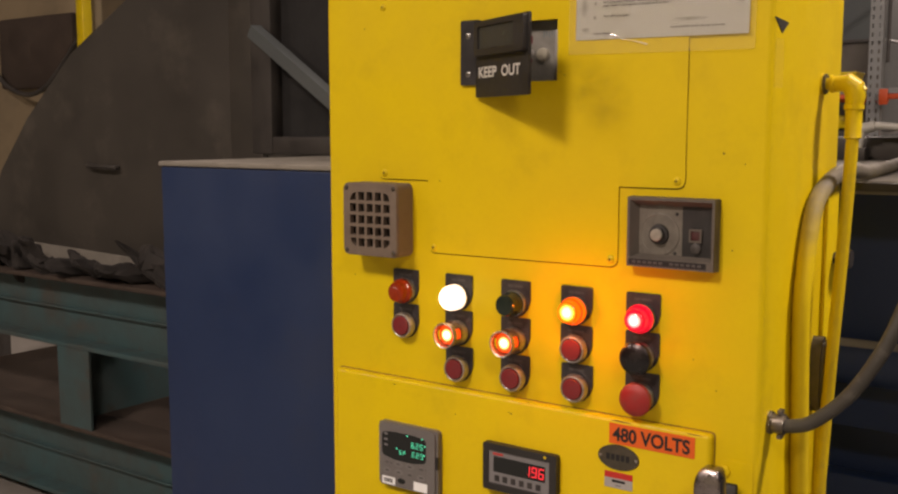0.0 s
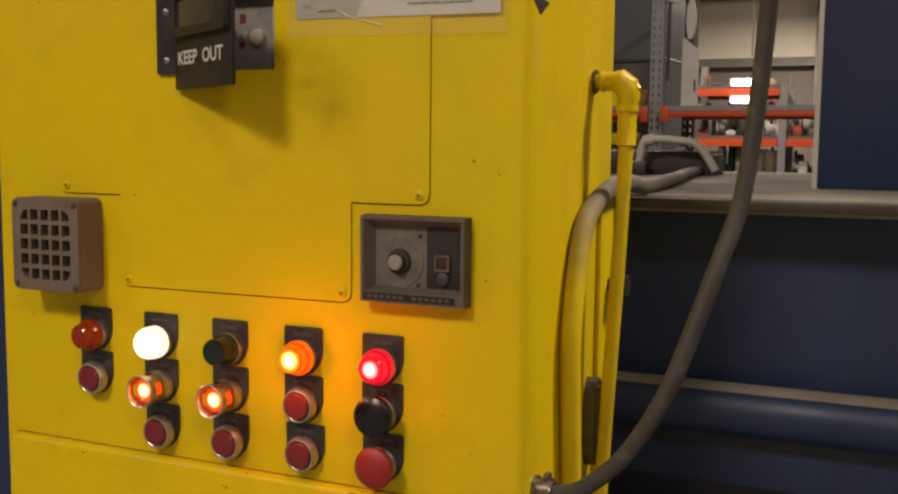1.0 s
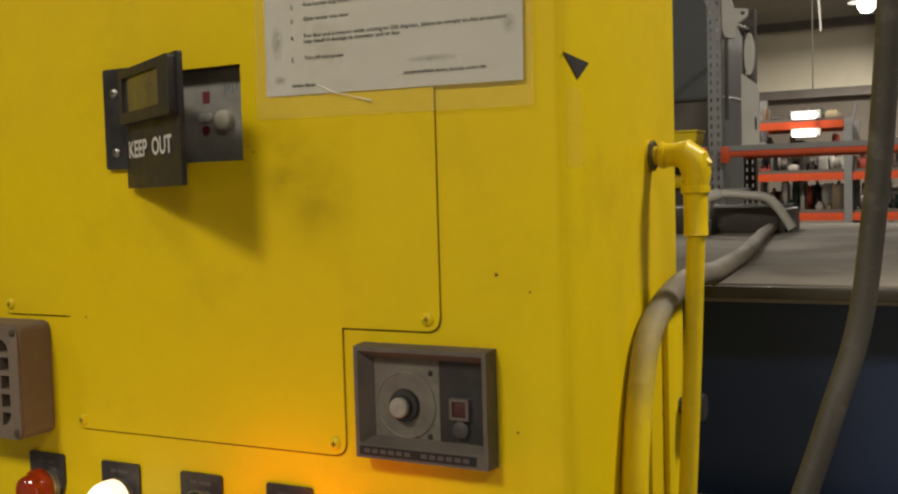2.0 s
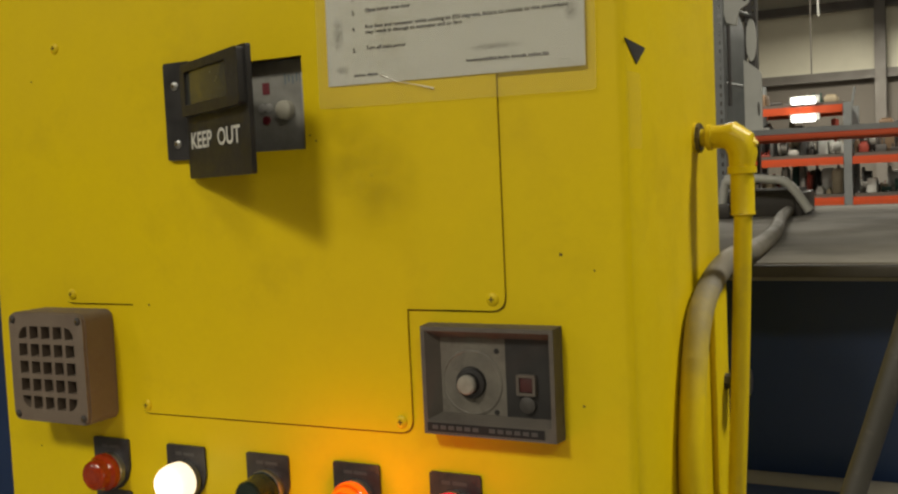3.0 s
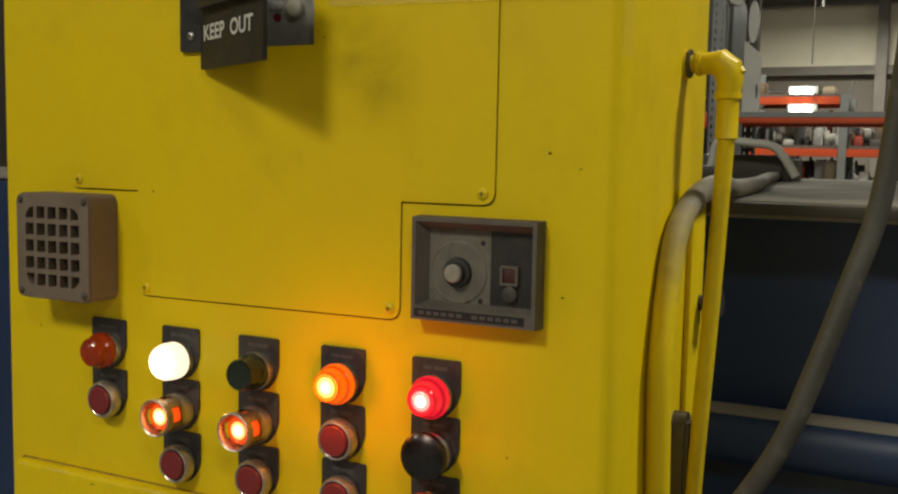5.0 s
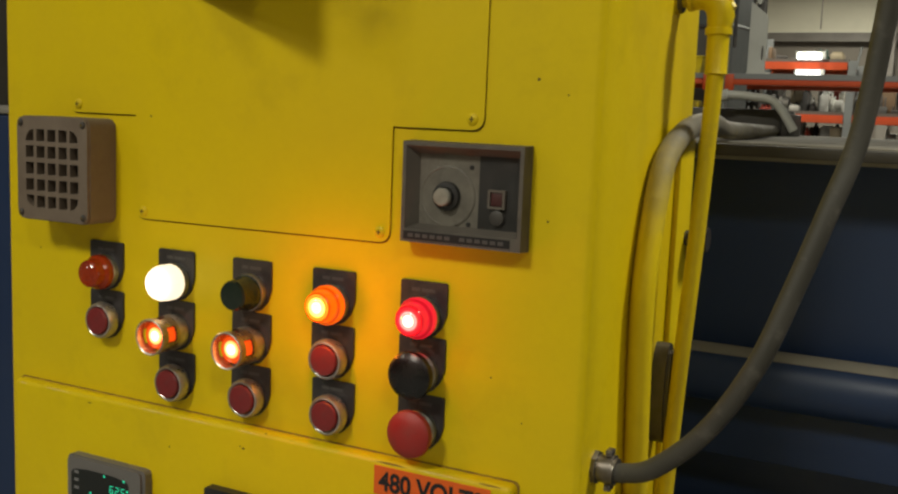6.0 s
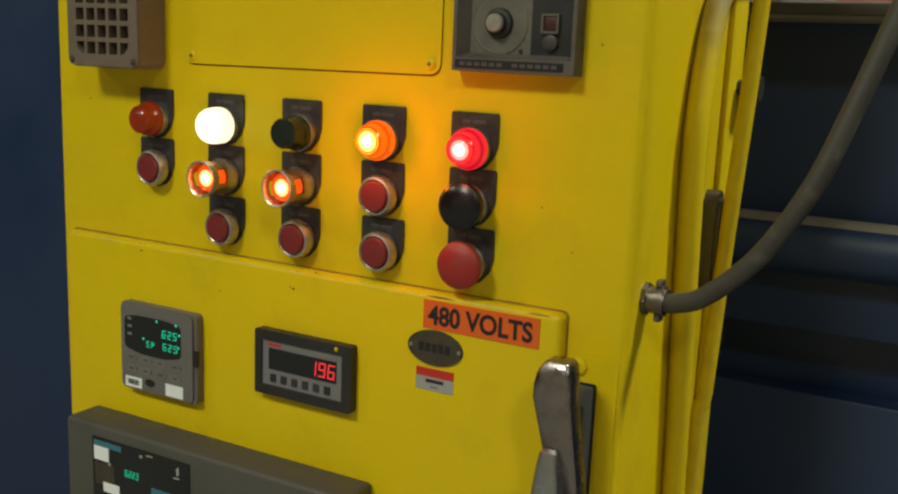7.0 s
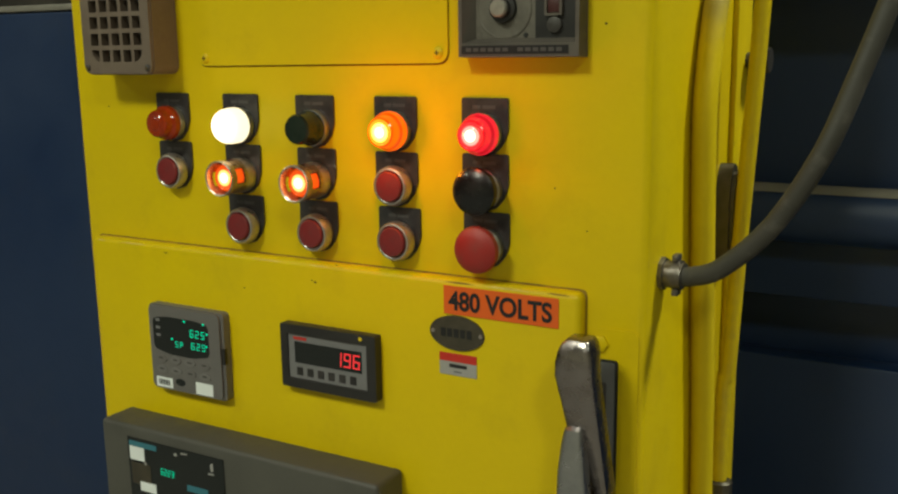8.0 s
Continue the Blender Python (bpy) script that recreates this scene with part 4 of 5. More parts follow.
def lit_button(x, z):
    ob = operator("illuminated_button", "lit orange push button in a tall slotted metal guard", "push button", "illuminated buttons on the cabinet", x, z)
    part("bezel", lathe([(0.0178, 0.0075), (0.018, 0.012), (0.0172, 0.015), (0.0150, 0.0152)], 36), CHROME, ob)
    guard = lathe([(0.0172, 0.012), (0.0175, 0.019), (0.0177, 0.031), (0.0178, 0.0370), (0.0172, 0.0385), (0.0160, 0.0385), (0.0156, 0.0370), (0.0154, 0.031), (0.0152, 0.019), (0.0150, 0.013)], 40)
    holes = []
    for f in guard.faces:
        c = f.calc_center_median()
        if 0.019 < -c.y < 0.031 and int((math.atan2(c.z, c.x) + 2 * math.pi) / (math.pi / 20) + 2) % 10 < 6 and math.hypot(c.x, c.z) > 0.015:
            holes.append(f)
    bmesh.ops.delete(guard, geom=holes, context="FACES")
    part("guard", guard, SLEEVE, ob, "slotted tarnished metal guard sleeve")
    part("rim", lathe([(0.0178, 0.0375), (0.0180, 0.0390), (0.0172, 0.0398), (0.0160, 0.0390), (0.0160, 0.0375)], 40), CHROME, ob, "bright guard rim")
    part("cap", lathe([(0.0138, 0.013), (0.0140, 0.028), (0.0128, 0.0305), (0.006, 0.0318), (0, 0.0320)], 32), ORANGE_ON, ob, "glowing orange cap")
    return ob


def mushroom(x, z, mat, label):
    ob = operator("mushroom_button", label, "push button", "mushroom buttons on the cabinet", x, z)
    part("collar", lathe([(0.0178, 0.005), (0.018, 0.009), (0.0165, 0.011), (0.012, 0.0112)], 32), STEEL, ob)
    part("stem", lathe([(0.0105, 0.010), (0.0105, 0.017)], 24), DARK, ob)
    part("head", lathe([(0.011, 0.0160), (0.0188, 0.0166), (0.0208, 0.0185), (0.0214, 0.0210), (0.0205, 0.0245), (0.0165, 0.0275), (0.0095, 0.0294), (0, 0.0300)], 40), mat, ob)
    return ob


COLUMN = [-0.491, -0.397, -0.303, -0.210, -0.1165]
ROW = [1.280, 1.229, 1.177]
pilot_light(COLUMN[0], ROW[0], AMBER_OFF, "unlit amber pilot light with ribbed lens")
pilot_light(COLUMN[1], ROW[0], WHITE_ON, "brightly lit white pilot light")
pilot_light(COLUMN[2], ROW[0], GREEN_OFF, "unlit dark green pilot light with long lens", snout=True)
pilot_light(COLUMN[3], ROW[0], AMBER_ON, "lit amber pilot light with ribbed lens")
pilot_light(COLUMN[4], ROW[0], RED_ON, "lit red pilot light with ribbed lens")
lit_button(COLUMN[1], ROW[1]), lit_button(COLUMN[2], ROW[1])
push_button(COLUMN[0], ROW[1]), push_button(COLUMN[3], ROW[1])
push_button(COLUMN[1] + 0.001, ROW[2]), push_button(COLUMN[2], ROW[2]), push_button(COLUMN[3] + 0.002, ROW[2])
mushroom(COLUMN[4], ROW[1] + 0.002, BLACKHEAD, "black mushroom push button")
mushroom(COLUMN[4] + 0.001, ROW[2] + 0.002, REDHEAD, "faded red mushroom stop button")

# ---- signal horn ----
horn = thing("signal_horn", "square dusty brown signal horn with a grid front", "horn", (-0.5295, -0.0005, 1.3840))
horn.scale = (1.03, 1.0, 1.085)
W, F = 0.049, -0.037
holes = []
for i in range(5):
    for k in range(5):
        cx, cz = (i - 2) * 0.0152, (k - 2) * 0.0156
        h = 0.0056
        corner = [(cx - h, cz - h), (cx + h, cz - h), (cx + h, cz + h), (cx - h, cz + h)]
        if abs(i - 2) == 2 and abs(k - 2) == 2:
            sx, sz = (1 if i > 2 else -1), (1 if k > 2 else -1)
            c = Vector((cx - sx * h, cz - sz * h))
            corner = [c] + [c + Vector((2 * h * sx * math.cos(a), 2 * h * sz * math.sin(a))) for a in (0, 0.52, 1.05, math.pi / 2)]
        holes.append(corner)
part("grille", slab(rounded(rect(-W + 0.001, W - 0.001, -W + 0.001, W - 0.001), 0.009), F, F + 0.009, holes), HORN, horn, "grid of square openings")
part("housing", slab(rounded(rect(-W, W, -W, W), 0.010), F + 0.003, 0, [rounded(rect(-W + 0.003, W - 0.003, -W + 0.003, W - 0.003), 0.008)]), HORN, horn)
part("diaphragm", box(-W + 0.004, W - 0.004, F + 0.016, F + 0.018, -W + 0.004, W - 0.004), MATTBLACK, horn)
for sx in (-1, 1):
    for sz in (-1, 1):
        screw(horn, sx * 0.0425, sz * 0.0425, F, 0.0034, FRAMEDARK, "corner_screw")

# ---- hinged keep-out cover over the timer window ----
timer = thing("panel_timer", "recessed grey timer behind a cut window", "timer", (0, 0.001, 0))
timer.scale = (1, 0.6, 1)
X0, X1, Z0, Z1 = -0.388, -0.243, 1.577, 1.655
rec = bmesh.new()
for a in ((X0 - 0.001, X0, 0.001, 0.034, Z0, Z1), (X1, X1 + 0.001, 0.001, 0.034, Z0, Z1), (X0, X1, 0.001, 0.034, Z1, Z1 + 0.001), (X0, X1, 0.001, 0.034, Z0 - 0.001, Z0)):
    box(*a, bm=rec)
part("recess", rec, MATTBLACK, timer)
part("face", box(X0, X1 - 0.004, 0.020, 0.022, Z0, Z1), TIMERGREY, timer, "worn grey metal face")
part("face_edge", box(X1 - 0.011, X1 - 0.004, 0.016, 0.020, Z0, Z1 - 0.012, 0.001), SILVER, timer)
part("knob", lathe([(0.0085, 0), (0.008, 0.010), (0.0068, 0.0115), (0, 0.0118)], 24, (-0.2715, 0.02, 1.612)), material("ivory_knob", (0.46, 0.44, 0.36), 0.5, second=(0.36, 0.34, 0.28), scale=90), timer, "small ivory knob")
part("red_mark", box(-0.296, -0.2885, 0.0192, 0.02, 1.627, 1.637), OLDRED, timer)
for x, z, m in ((-0.290, 1.6150, SILVER), (-0.297, 1.6150, SILVER), (-0.293, 1.6045, OLDRED)):
    part("indicator", lathe([(0.004, 0), (0.0036, 0.003), (0, 0.0036)], 14, (x, 0.02, z)), m, timer)
pen = bmesh.new()
for k in range(5):
    box(-0.272 + 0.004 * k, -0.2705 + 0.004 * k, 0.0194, 0.02, 1.634 + 0.002 * (k % 2), 1.643 - 0.001 * (k % 3), bm=pen)
part("pen_marks", pen, PENBLUE, timer)

cover = thing("keep_out_cover", "black hinged plastic cover standing half open", "cover", (0, -0.0022, 0))
part("hinge_strip", slab(rounded(rect(-0.3915, -0.360, 1.574, 1.661), 0.003), -0.004, 0), DARK, cover)
for z in (1.640, 1.5885):
    screw(cover, -0.3785, z, -0.004, 0.0042, STEEL, "hinge_screw")
leaf = thing("leaf", "", "", (-0.3600, -0.004, 0), turn=(0, 0, -29))
for key in ("label", "category"):
    if key in leaf:
        del leaf[key]
leaf.parent = cover
door = slab(rounded(rect(-0.004, 0.137, 1.557, 1.658), 0.003), -0.004, 0.0)
part("leaf_plate", door, DARK, leaf)
raised = slab(rounded(rect(0.004, 0.135, 1.611, 1.656), 0.004), -0.011, -0.004, [rounded(rect(0.014, 0.110, 1.620, 1.649), 0.002)])
part("window_frame", raised, DARK, leaf)
part("window", box(0.014, 0.110, -0.0085, -0.0075, 1.620, 1.649), LCD, leaf, "grey-green display window")
part("lettering", lettering("KEEP  OUT", 0.006, 0.118, 1.5825, 1.5970, -0.0045, bold=0.024), WHITEINK, leaf, "white KEEP OUT letters")

# ---- limit control with dial ----
lim = thing("limit_control", "dusty grey limit control with a dial and reset button", "controller", (0, -0.0003, 0))
A, B, C, D, Y = -0.1345, -0.0215, 1.3455, 1.4325, -0.0165


def tray_frame(rings):
    """A frame with sloping inner walls: one rectangle after another, each (x0, x1, z0, z1, y), joined by walls."""
    bm = bmesh.new()
    loops = [[bm.verts.new((x, y, z)) for x, z in rect(x0, x1, z0, z1)] for x0, x1, z0, z1, y in rings]
    for a, b in zip(loops, loops[1:]):
        for k in range(4):
            bm.faces.new((a[k], a[(k + 1) % 4], b[(k + 1) % 4], b[k]))
    bmesh.ops.bevel(bm, geom=[e for e in bm.edges if len(e.link_faces) == 2 and e.calc_face_angle(0) > 0.9], offset=0.0009, segments=2, profile=0.5, affect="EDGES")
    return bm


inner = (A + 0.0125, B - 0.0085, C + 0.0165, D - 0.0115)
part("case", tray_frame([(A, B, C, D, 0.0), (A + 0.0008, B - 0.0008, C + 0.0008, D - 0.0008, Y), (A + 0.0042, B - 0.0042, C + 0.0120, D - 0.0042, Y), (*inner, -0.0030)]), GREYPLASTIC, lim)
MID = -0.0665
part("dial_plate", box(inner[0] - 0.001, MID, -0.0042, -0.0020, inner[2] - 0.001, inner[3] + 0.001), DIALGREY, lim, "worn grey dial plate")
part("dark_plate", box(MID, inner[1] + 0.001, -0.0048, -0.0020, inner[2] - 0.001, inner[3] + 0.001), DARK, lim, "dark reset panel")
DX, DZ = -0.0960, 1.3865
part("dial", lathe([(0.0262, 0.0040), (0.0260, 0.0050), (0.0246, 0.0054), (0.0240, 0.0049), (0.014, 0.0050), (0, 0.0050)], 44, (DX, 0, DZ)), DIALGREY, lim, "round scale disc")
part("dial_hub", lathe([(0.0128, 0.0048), (0.0120, 0.0085), (0.0086, 0.0092), (0.0082, 0.0130)], 30, (DX, 0, DZ)), DARK, lim)
part("knob", lathe([(0.0078, 0.0090), (0.0076, 0.0158), (0.0066, 0.0168), (0, 0.0170)], 24, (DX, 0, DZ)), KNOBGREY, lim, "pale round knob")
RX, RZ = -0.0488, 1.3872
part("reset_frame", slab(rounded(rect(RX - 0.0078, RX + 0.0078, RZ - 0.0080, RZ + 0.0080), 0.0015), -0.0090, -0.0048, [rect(RX - 0.0056, RX + 0.0056, RZ - 0.0058, RZ + 0.0058)]), GREYPLASTIC, lim)
part("reset_button", box(RX - 0.0054, RX + 0.0054, -0.0082, -0.0048, RZ - 0.0056, RZ + 0.0056, 0.0010), DULLRED, lim, "dull red reset button")
part("lamp_cap", lathe([(0.0068, 0.0048), (0.0064, 0.0082), (0.0040, 0.0092), (0, 0.0094)], 18, (RX + 0.0005, 0, RZ - 0.0152)), FRAMEDARK, lim)
for x, z in ((MID - 0.0075, 1.4120), (MID - 0.0090, 1.3640)):
    part("dial_screw", lathe([(0.0022, 0.0042), (0.0020, 0.0050), (0, 0.0052)], 10, (x, 0, z)), DARK, lim)
part("name_strip", box(A + 0.004, B - 0.010, Y - 0.0006, Y, C + 0.0032, C + 0.0102), MATTBLACK, lim, "black strip with worn pale print")
for k in range(13):
    if k != 6:
        x = A + 0.0085 + 0.0070 * k
        part("name_mark", box(x, x + 0.0050, Y - 0.0009, Y - 0.0006, C + 0.0052, C + 0.0084), MARK, lim, "worn bar of pale print")

# ---- temperature controller with green figures ----
ctl = thing("temperature_controller", "grey square temperature controller with green figures", "controller", (-0.003, DOOR, -0.007))
ctl.scale = (1.03, 0.6, 1)
ctl.location.x += 0.03 * 0.47
A, B, C, D = -0.522, -0.417, 0.993, 1.090
part("bezel", slab(rounded(rect(A, B, C, D), 0.006), -0.016, 0), CTRLGREY, ctl)
part("front_frame", slab(rounded(rect(A + 0.0015, B - 0.004, C + 0.0015, D - 0.0015), 0.007), -0.0205, -0.016), CTRLGREY, ctl)
part("screen", slab(rounded([(A + 0.007, C + 0.047), (A + 0.030, C + 0.0425), (B - 0.042, C + 0.0425), (B - 0.019, C + 0.047), (B - 0.019, D - 0.015), (B - 0.040, D - 0.012), (A + 0.028, D - 0.012), (A + 0.007, D - 0.015)], 0.006), -0.0212, -0.0205), SCREEN, ctl, "dark display window")
part("figures", digits("625", -0.462, 1.0590, 0.0050, 0.0085, 0.0026, -0.0214, 0.0011), GREENDIGIT, ctl, "glowing green figures")
part("set_figures", digits("625", -0.461, 1.0455, 0.0048, 0.0080, 0.0026, -0.0214, 0.0010), GREENDIGIT, ctl, "glowing green figures")
part("set_letters", digits("SP", -0.484, 1.0450, 0.0042, 0.0068, 0.0026, -0.0214, 0.001), GREENDIGIT, ctl, "glowing green letters")
for x, z in ((-0.470, 1.0745), (-0.4435, 1.0745), (-0.439, 1.0645), (-0.4405, 1.0505), (-0.489, 1.0525)):
    part("status_dot", box(x, x + 0.0022, -0.0215, -0.0212, z, z + 0.0022), GREENDIGIT, ctl)
for k in range(3):
    part("side_mark", box(-0.5105, -0.5045, -0.0215, -0.0212, 1.0545 + 0.0085 * k, 1.0575 + 0.0085 * k), FACEGREY, ctl)
for r in range(2):
    for k in range(4):
        x, z = A + 0.009 + 0.0205 * k, 1.0265 - 0.0125 * r
        part("key", slab(oval(x + 0.0075, z + 0.0037 - 0.0006 * abs(k - 1.5), 0.0078, 0.0042, 20), -0.0222, -0.0205), KEYGREY if (r + k) % 3 else CTRLGREY, ctl)
        part("key_mark", box(x + 0.0045, x + 0.0105, -0.0225, -0.0222, z + 0.0026, z + 0.0044), FRAMEDARK, ctl)
part("bar_sticker", box(A + 0.007, A + 0.0305, -0.0212, -0.0205, C + 0.003, C + 0.0145), PAPER, ctl, "white bar sticker")
st = bmesh.new()
for k in range(8):
    box(A + 0.0105 + 0.002 * k, A + 0.0115 + 0.002 * k + 0.0006 * (k % 2), -0.0215, -0.0212, C + 0.006, C + 0.012, bm=st)
part("bars", st, INK, ctl)
part("paper_sticker", box(B - 0.041, B - 0.017, -0.0212, -0.0205, C + 0.003, C + 0.0165), PAPER, ctl, "white paper sticker")
part("port", slab(oval(-0.480, C + 0.012, 0.007, 0.0042, 20), -0.0212, -0.0205), SCREEN, ctl)
part("latch", box(B - 0.004, B + 0.0006, -0.0185, -0.010, 1.034, 1.052, 0.001), DARK, ctl)

# ---- panel meter with red figures ----
met = thing("panel_meter", "dark framed panel meter with red figures", "meter", (-0.011, DOOR, -0.008))
met.scale = (0.965, 0.62, 1)
A, B, C, D = -0.342, -0.222, 1.026, 1.0925
part("case", slab(rounded(rect(A, B, C, D), 0.003), -0.017, 0, [rect(A + 0.009, B - 0.011, C + 0.010, D - 0.010)]), DARK, met)
part("face", box(A + 0.009, B - 0.011, -0.014, -0.009, C + 0.010, D - 0.010), FACEGREY, met, "grey meter face")
part("screen", box(A + 0.017, B - 0.018, -0.0146, -0.014, 1.0525, 1.0745), SCREEN, met, "dark red display window")
part("figures", digits("196", -0.2735, 1.0562, 0.0084, 0.0145, 0.0028, -0.0149, 0.0015), REDDIGIT, met, "glowing red figures")
part("brand_bar", box(A + 0.016, A + 0.033, -0.0145, -0.014, 1.0765, 1.0795), REDVINYL, met)
for k in range(6):
    x = A + 0.019 + 0.0136 * k
    part("key", slab(rounded(rect(x, x + 0.0078, 1.0395, 1.0480), 0.001), -0.0148, -0.014), DARK if k < 2 else LEGEND, met)
part("paint_drop", lathe([(0.0022, 0), (0.0016, 0.0006), (0, 0.0008)], 10, (B - 0.018, -0.017, D - 0.0045)), YELLOW, met)

# ---- grey recorder case ----
recd = thing("burner_control_case", "olive grey control case with a clear window", "controller", (0, DOOR, 0))
A, B, C, D, Y = -0.587, -0.199, 0.70, 0.9545, -0.046
part("case_body", box(A + 0.010, B - 0.004, Y, 0, C + 0.004, D - 0.003, 0.005, segments=3), BOXGREY, recd)
part("window_panel", box(A + 0.052, -0.395, Y - 0.0012, Y, 0.74, 0.9385), SCREEN, recd, "dark display window")
part("logo_bar", box(A + 0.055, A + 0.096, Y - 0.0018, Y - 0.0012, 0.9290, 0.9350), CYAN, recd)
part("sticker", box(A + 0.055, A + 0.077, Y - 0.0018, Y - 0.0012, 0.913, 0.9285), PAPER, recd, "white paper sticker")
part("logo_bar", box(-0.448, -0.418, Y - 0.0018, Y - 0.0012, 0.893, 0.900), CYAN, recd)
part("figures", digits("6223", -0.486, 0.9035, 0.0038, 0.0076, 0.0014, Y - 0.002, 0.0009), GREENDIGIT, recd, "glowing green figures")
part("sticker", box(A + 0.068, A + 0.092, Y - 0.0018, Y - 0.0012, 0.878, 0.889), PAPER, recd)
for x, z, w, h in ((-0.464, 0.929, 0.004, 0.004), (-0.454, 0.933, 0.009, 0.0022), (-0.412, 0.922, 0.003, 0.010), (-0.416, 0.918, 0.008, 0.0022), (-0.51, 0.909, 0.003, 0.004)):
    part("scratch", slab(rounded([(x, z), (x + w, z + 0.001), (x + w * 0.8, z + h), (x - 0.001, z + h * 0.8)], 0.0006, 2), Y - 0.0018, Y - 0.0012), SILVER, recd, "bright scratch on the window")
part("inner_relay", box(A + 0.056, A + 0.085, Y - 0.0017, Y - 0.0012, 0.885, 0.910, 0.0002), BRASSDARK, recd)

# ---- signs and plates on the door ----
sign = thing("voltage_sign", "orange 480 VOLTS warning sign with black letters", "sign", (0, DOOR, 0))
part("sheet", box(-0.1540, -0.0395, -0.0009, 0, 1.1150, 1.1415), ORANGE, sign)
part("lettering", lettering("480 VOLTS", -0.1490, -0.0455, 1.1190, 1.1375, -0.0013, bold=0.03), INK, sign, "black 480 VOLTS letters")
oplate = thing("oval_nameplate", "oval tarnished metal nameplate with two rivets", "nameplate", (0, DOOR, 0))
part("plate", slab(oval(-0.1405, 1.0975, 0.0285, 0.0165), -0.0016, 0), BRASSDARK, oplate)
bars = bmesh.new()
for k in range(5):
    box(-0.157 + 0.0068 * k, -0.1520 + 0.0068 * k, -0.002, -0.0016, 1.0935, 1.1015, bm=bars)
part("plate_marks", bars, MATTBLACK, oplate)
for x in (-0.1655, -0.1155):
    part("rivet", lathe([(0.002, 0.0016), (0.0016, 0.0026), (0, 0.003)], 12, (x, 0, 1.0975)), CHROME, oplate)
lab = thing("warning_label", "small red and silver warning label", "label", (0, DOOR, 0))
part("red_half", box(-0.1595, -0.1205, -0.0008, 0, 1.0695, 1.0775), REDVINYL, lab)
part("silver_half", box(-0.1595, -0.1205, -0.0007, 0, 1.0565, 1.0695), SILVER, lab)
part("label_mark", box(-0.149, -0.1305, -0.0011, -0.0007, 1.0640, 1.0672), INK, lab)
part("label_mark", box(-0.144, -0.136, -0.0011, -0.0007, 1.0595, 1.0608), GREYINK, lab)

# ---- disconnect switch handle ----
sw = thing("disconnect_switch", "worn cast metal switch handle in a slotted plate", "switch", (0.001, -0.0012, 0))
part("slot_plate", slab(rounded(rect(-0.0165, 0.0080, 0.86, 1.088), 0.002), -0.004, 0), SLOTGREY, sw, "grey slot plate")
part("slot", box(-0.0065, 0.0005, -0.0046, -0.004, 0.88, 1.070), FRAMEDARK, sw, "dark slot")
part("slot_outline", slab(rounded(rect(-0.0182, 0.0098, 0.858, 1.0898), 0.003), -0.0025, 0), MATTBLACK, sw, "black outline round the slot plate")
part("cover_bolt", lathe([(0.0078, 0), (0.0076, 0.0024), (0.0052, 0.0034), (0, 0.0036)], 6, (-0.0070, 0, 1.1035)), YELLOW, sw)


def lever(rows, thick, corner=0.28, around=20):
    """A bar with a soft-cornered square section, given from end to end as (y, z, half width, x)."""
    bm = bmesh.new()
    rings = []
    for y, z, w, cx in rows:
        t = min(thick, 1.1 * w)
        ring = []
        for k in range(around):
            a = 2 * math.pi * (k + 0.5) / around
            ring.append(bm.verts.new((cx + w * math.copysign(abs(math.cos(a)) ** corner, math.cos(a)), y + t * math.copysign(abs(math.sin(a)) ** corner, math.sin(a)), z)))
        rings.append(ring)
    for a, b in zip(rings, rings[1:]):
        for k in range(around):
            bm.faces.new((a[k], a[(k + 1) % around], b[(k + 1) % around], b[k]))
    bm.faces.new(rings[0]), bm.faces.new(rings[-1])
    return bm


rows = [(-0.050, 1.1235, 0.0055, -0.0035), (-0.051, 1.1225, 0.0095, -0.0035), (-0.052, 1.1190, 0.0125, -0.0038), (-0.054, 1.1120, 0.0152, -0.0042), (-0.055, 1.1030, 0.0165, -0.0046)]
for k in range(9):
    f = k / 8
    rows.append((-0.055 + 0.025 * f, 1.0920 - 0.110 * f, 0.0168 - 0.0055 * f, -0.0046 + 0.0110 * f))
rows += [(-0.0285, 0.974, 0.0085, 0.0078), (-0.028, 0.968, 0.0040, 0.0080)]
part("handle", lever(rows, 0.0120), CASTGREY, sw, "worn shiny cast handle", angle=32)
rows = [(-0.052, 1.0480, 0.0050, -0.0060), (-0.053, 1.0455, 0.0078, -0.0062), (-0.055, 1.035, 0.0092, -0.0066), (-0.056, 1.010, 0.0120, -0.0070), (-0.055, 0.970, 0.0145, -0.0065), (-0.053, 0.920, 0.0150, -0.0010), (-0.053, 0.870, 0.0145, -0.001)]
part("lock_tongue", lever(rows, 0.0085, 0.4), TONGUE, sw, "steel locking tongue", angle=40)
rows = [(-0.036, 0.985, 0.0030, 0.0045), (-0.036, 0.970, 0.0085, 0.0050), (-0.034, 0.945, 0.0105, 0.0050), (-0.034, 0.90, 0.0105, 0.0045), (-0.034, 0.87, 0.0105, 0.004)]
part("pivot_plate", lever(rows, 0.0080, 0.5), TONGUE, sw, "steel pivot plate")
part("arm", box(-0.006, 0.006, -0.044, -0.004, 0.90, 0.95, 0.004), CASTGREY, sw)

# ---- laminated instruction sheet ----
sheet = thing("instruction_sheet", "dirty white instruction sheet in clear laminate", "notice", (0.010, -0.0028, 1.6195), turn=(0, 0.7, 0))
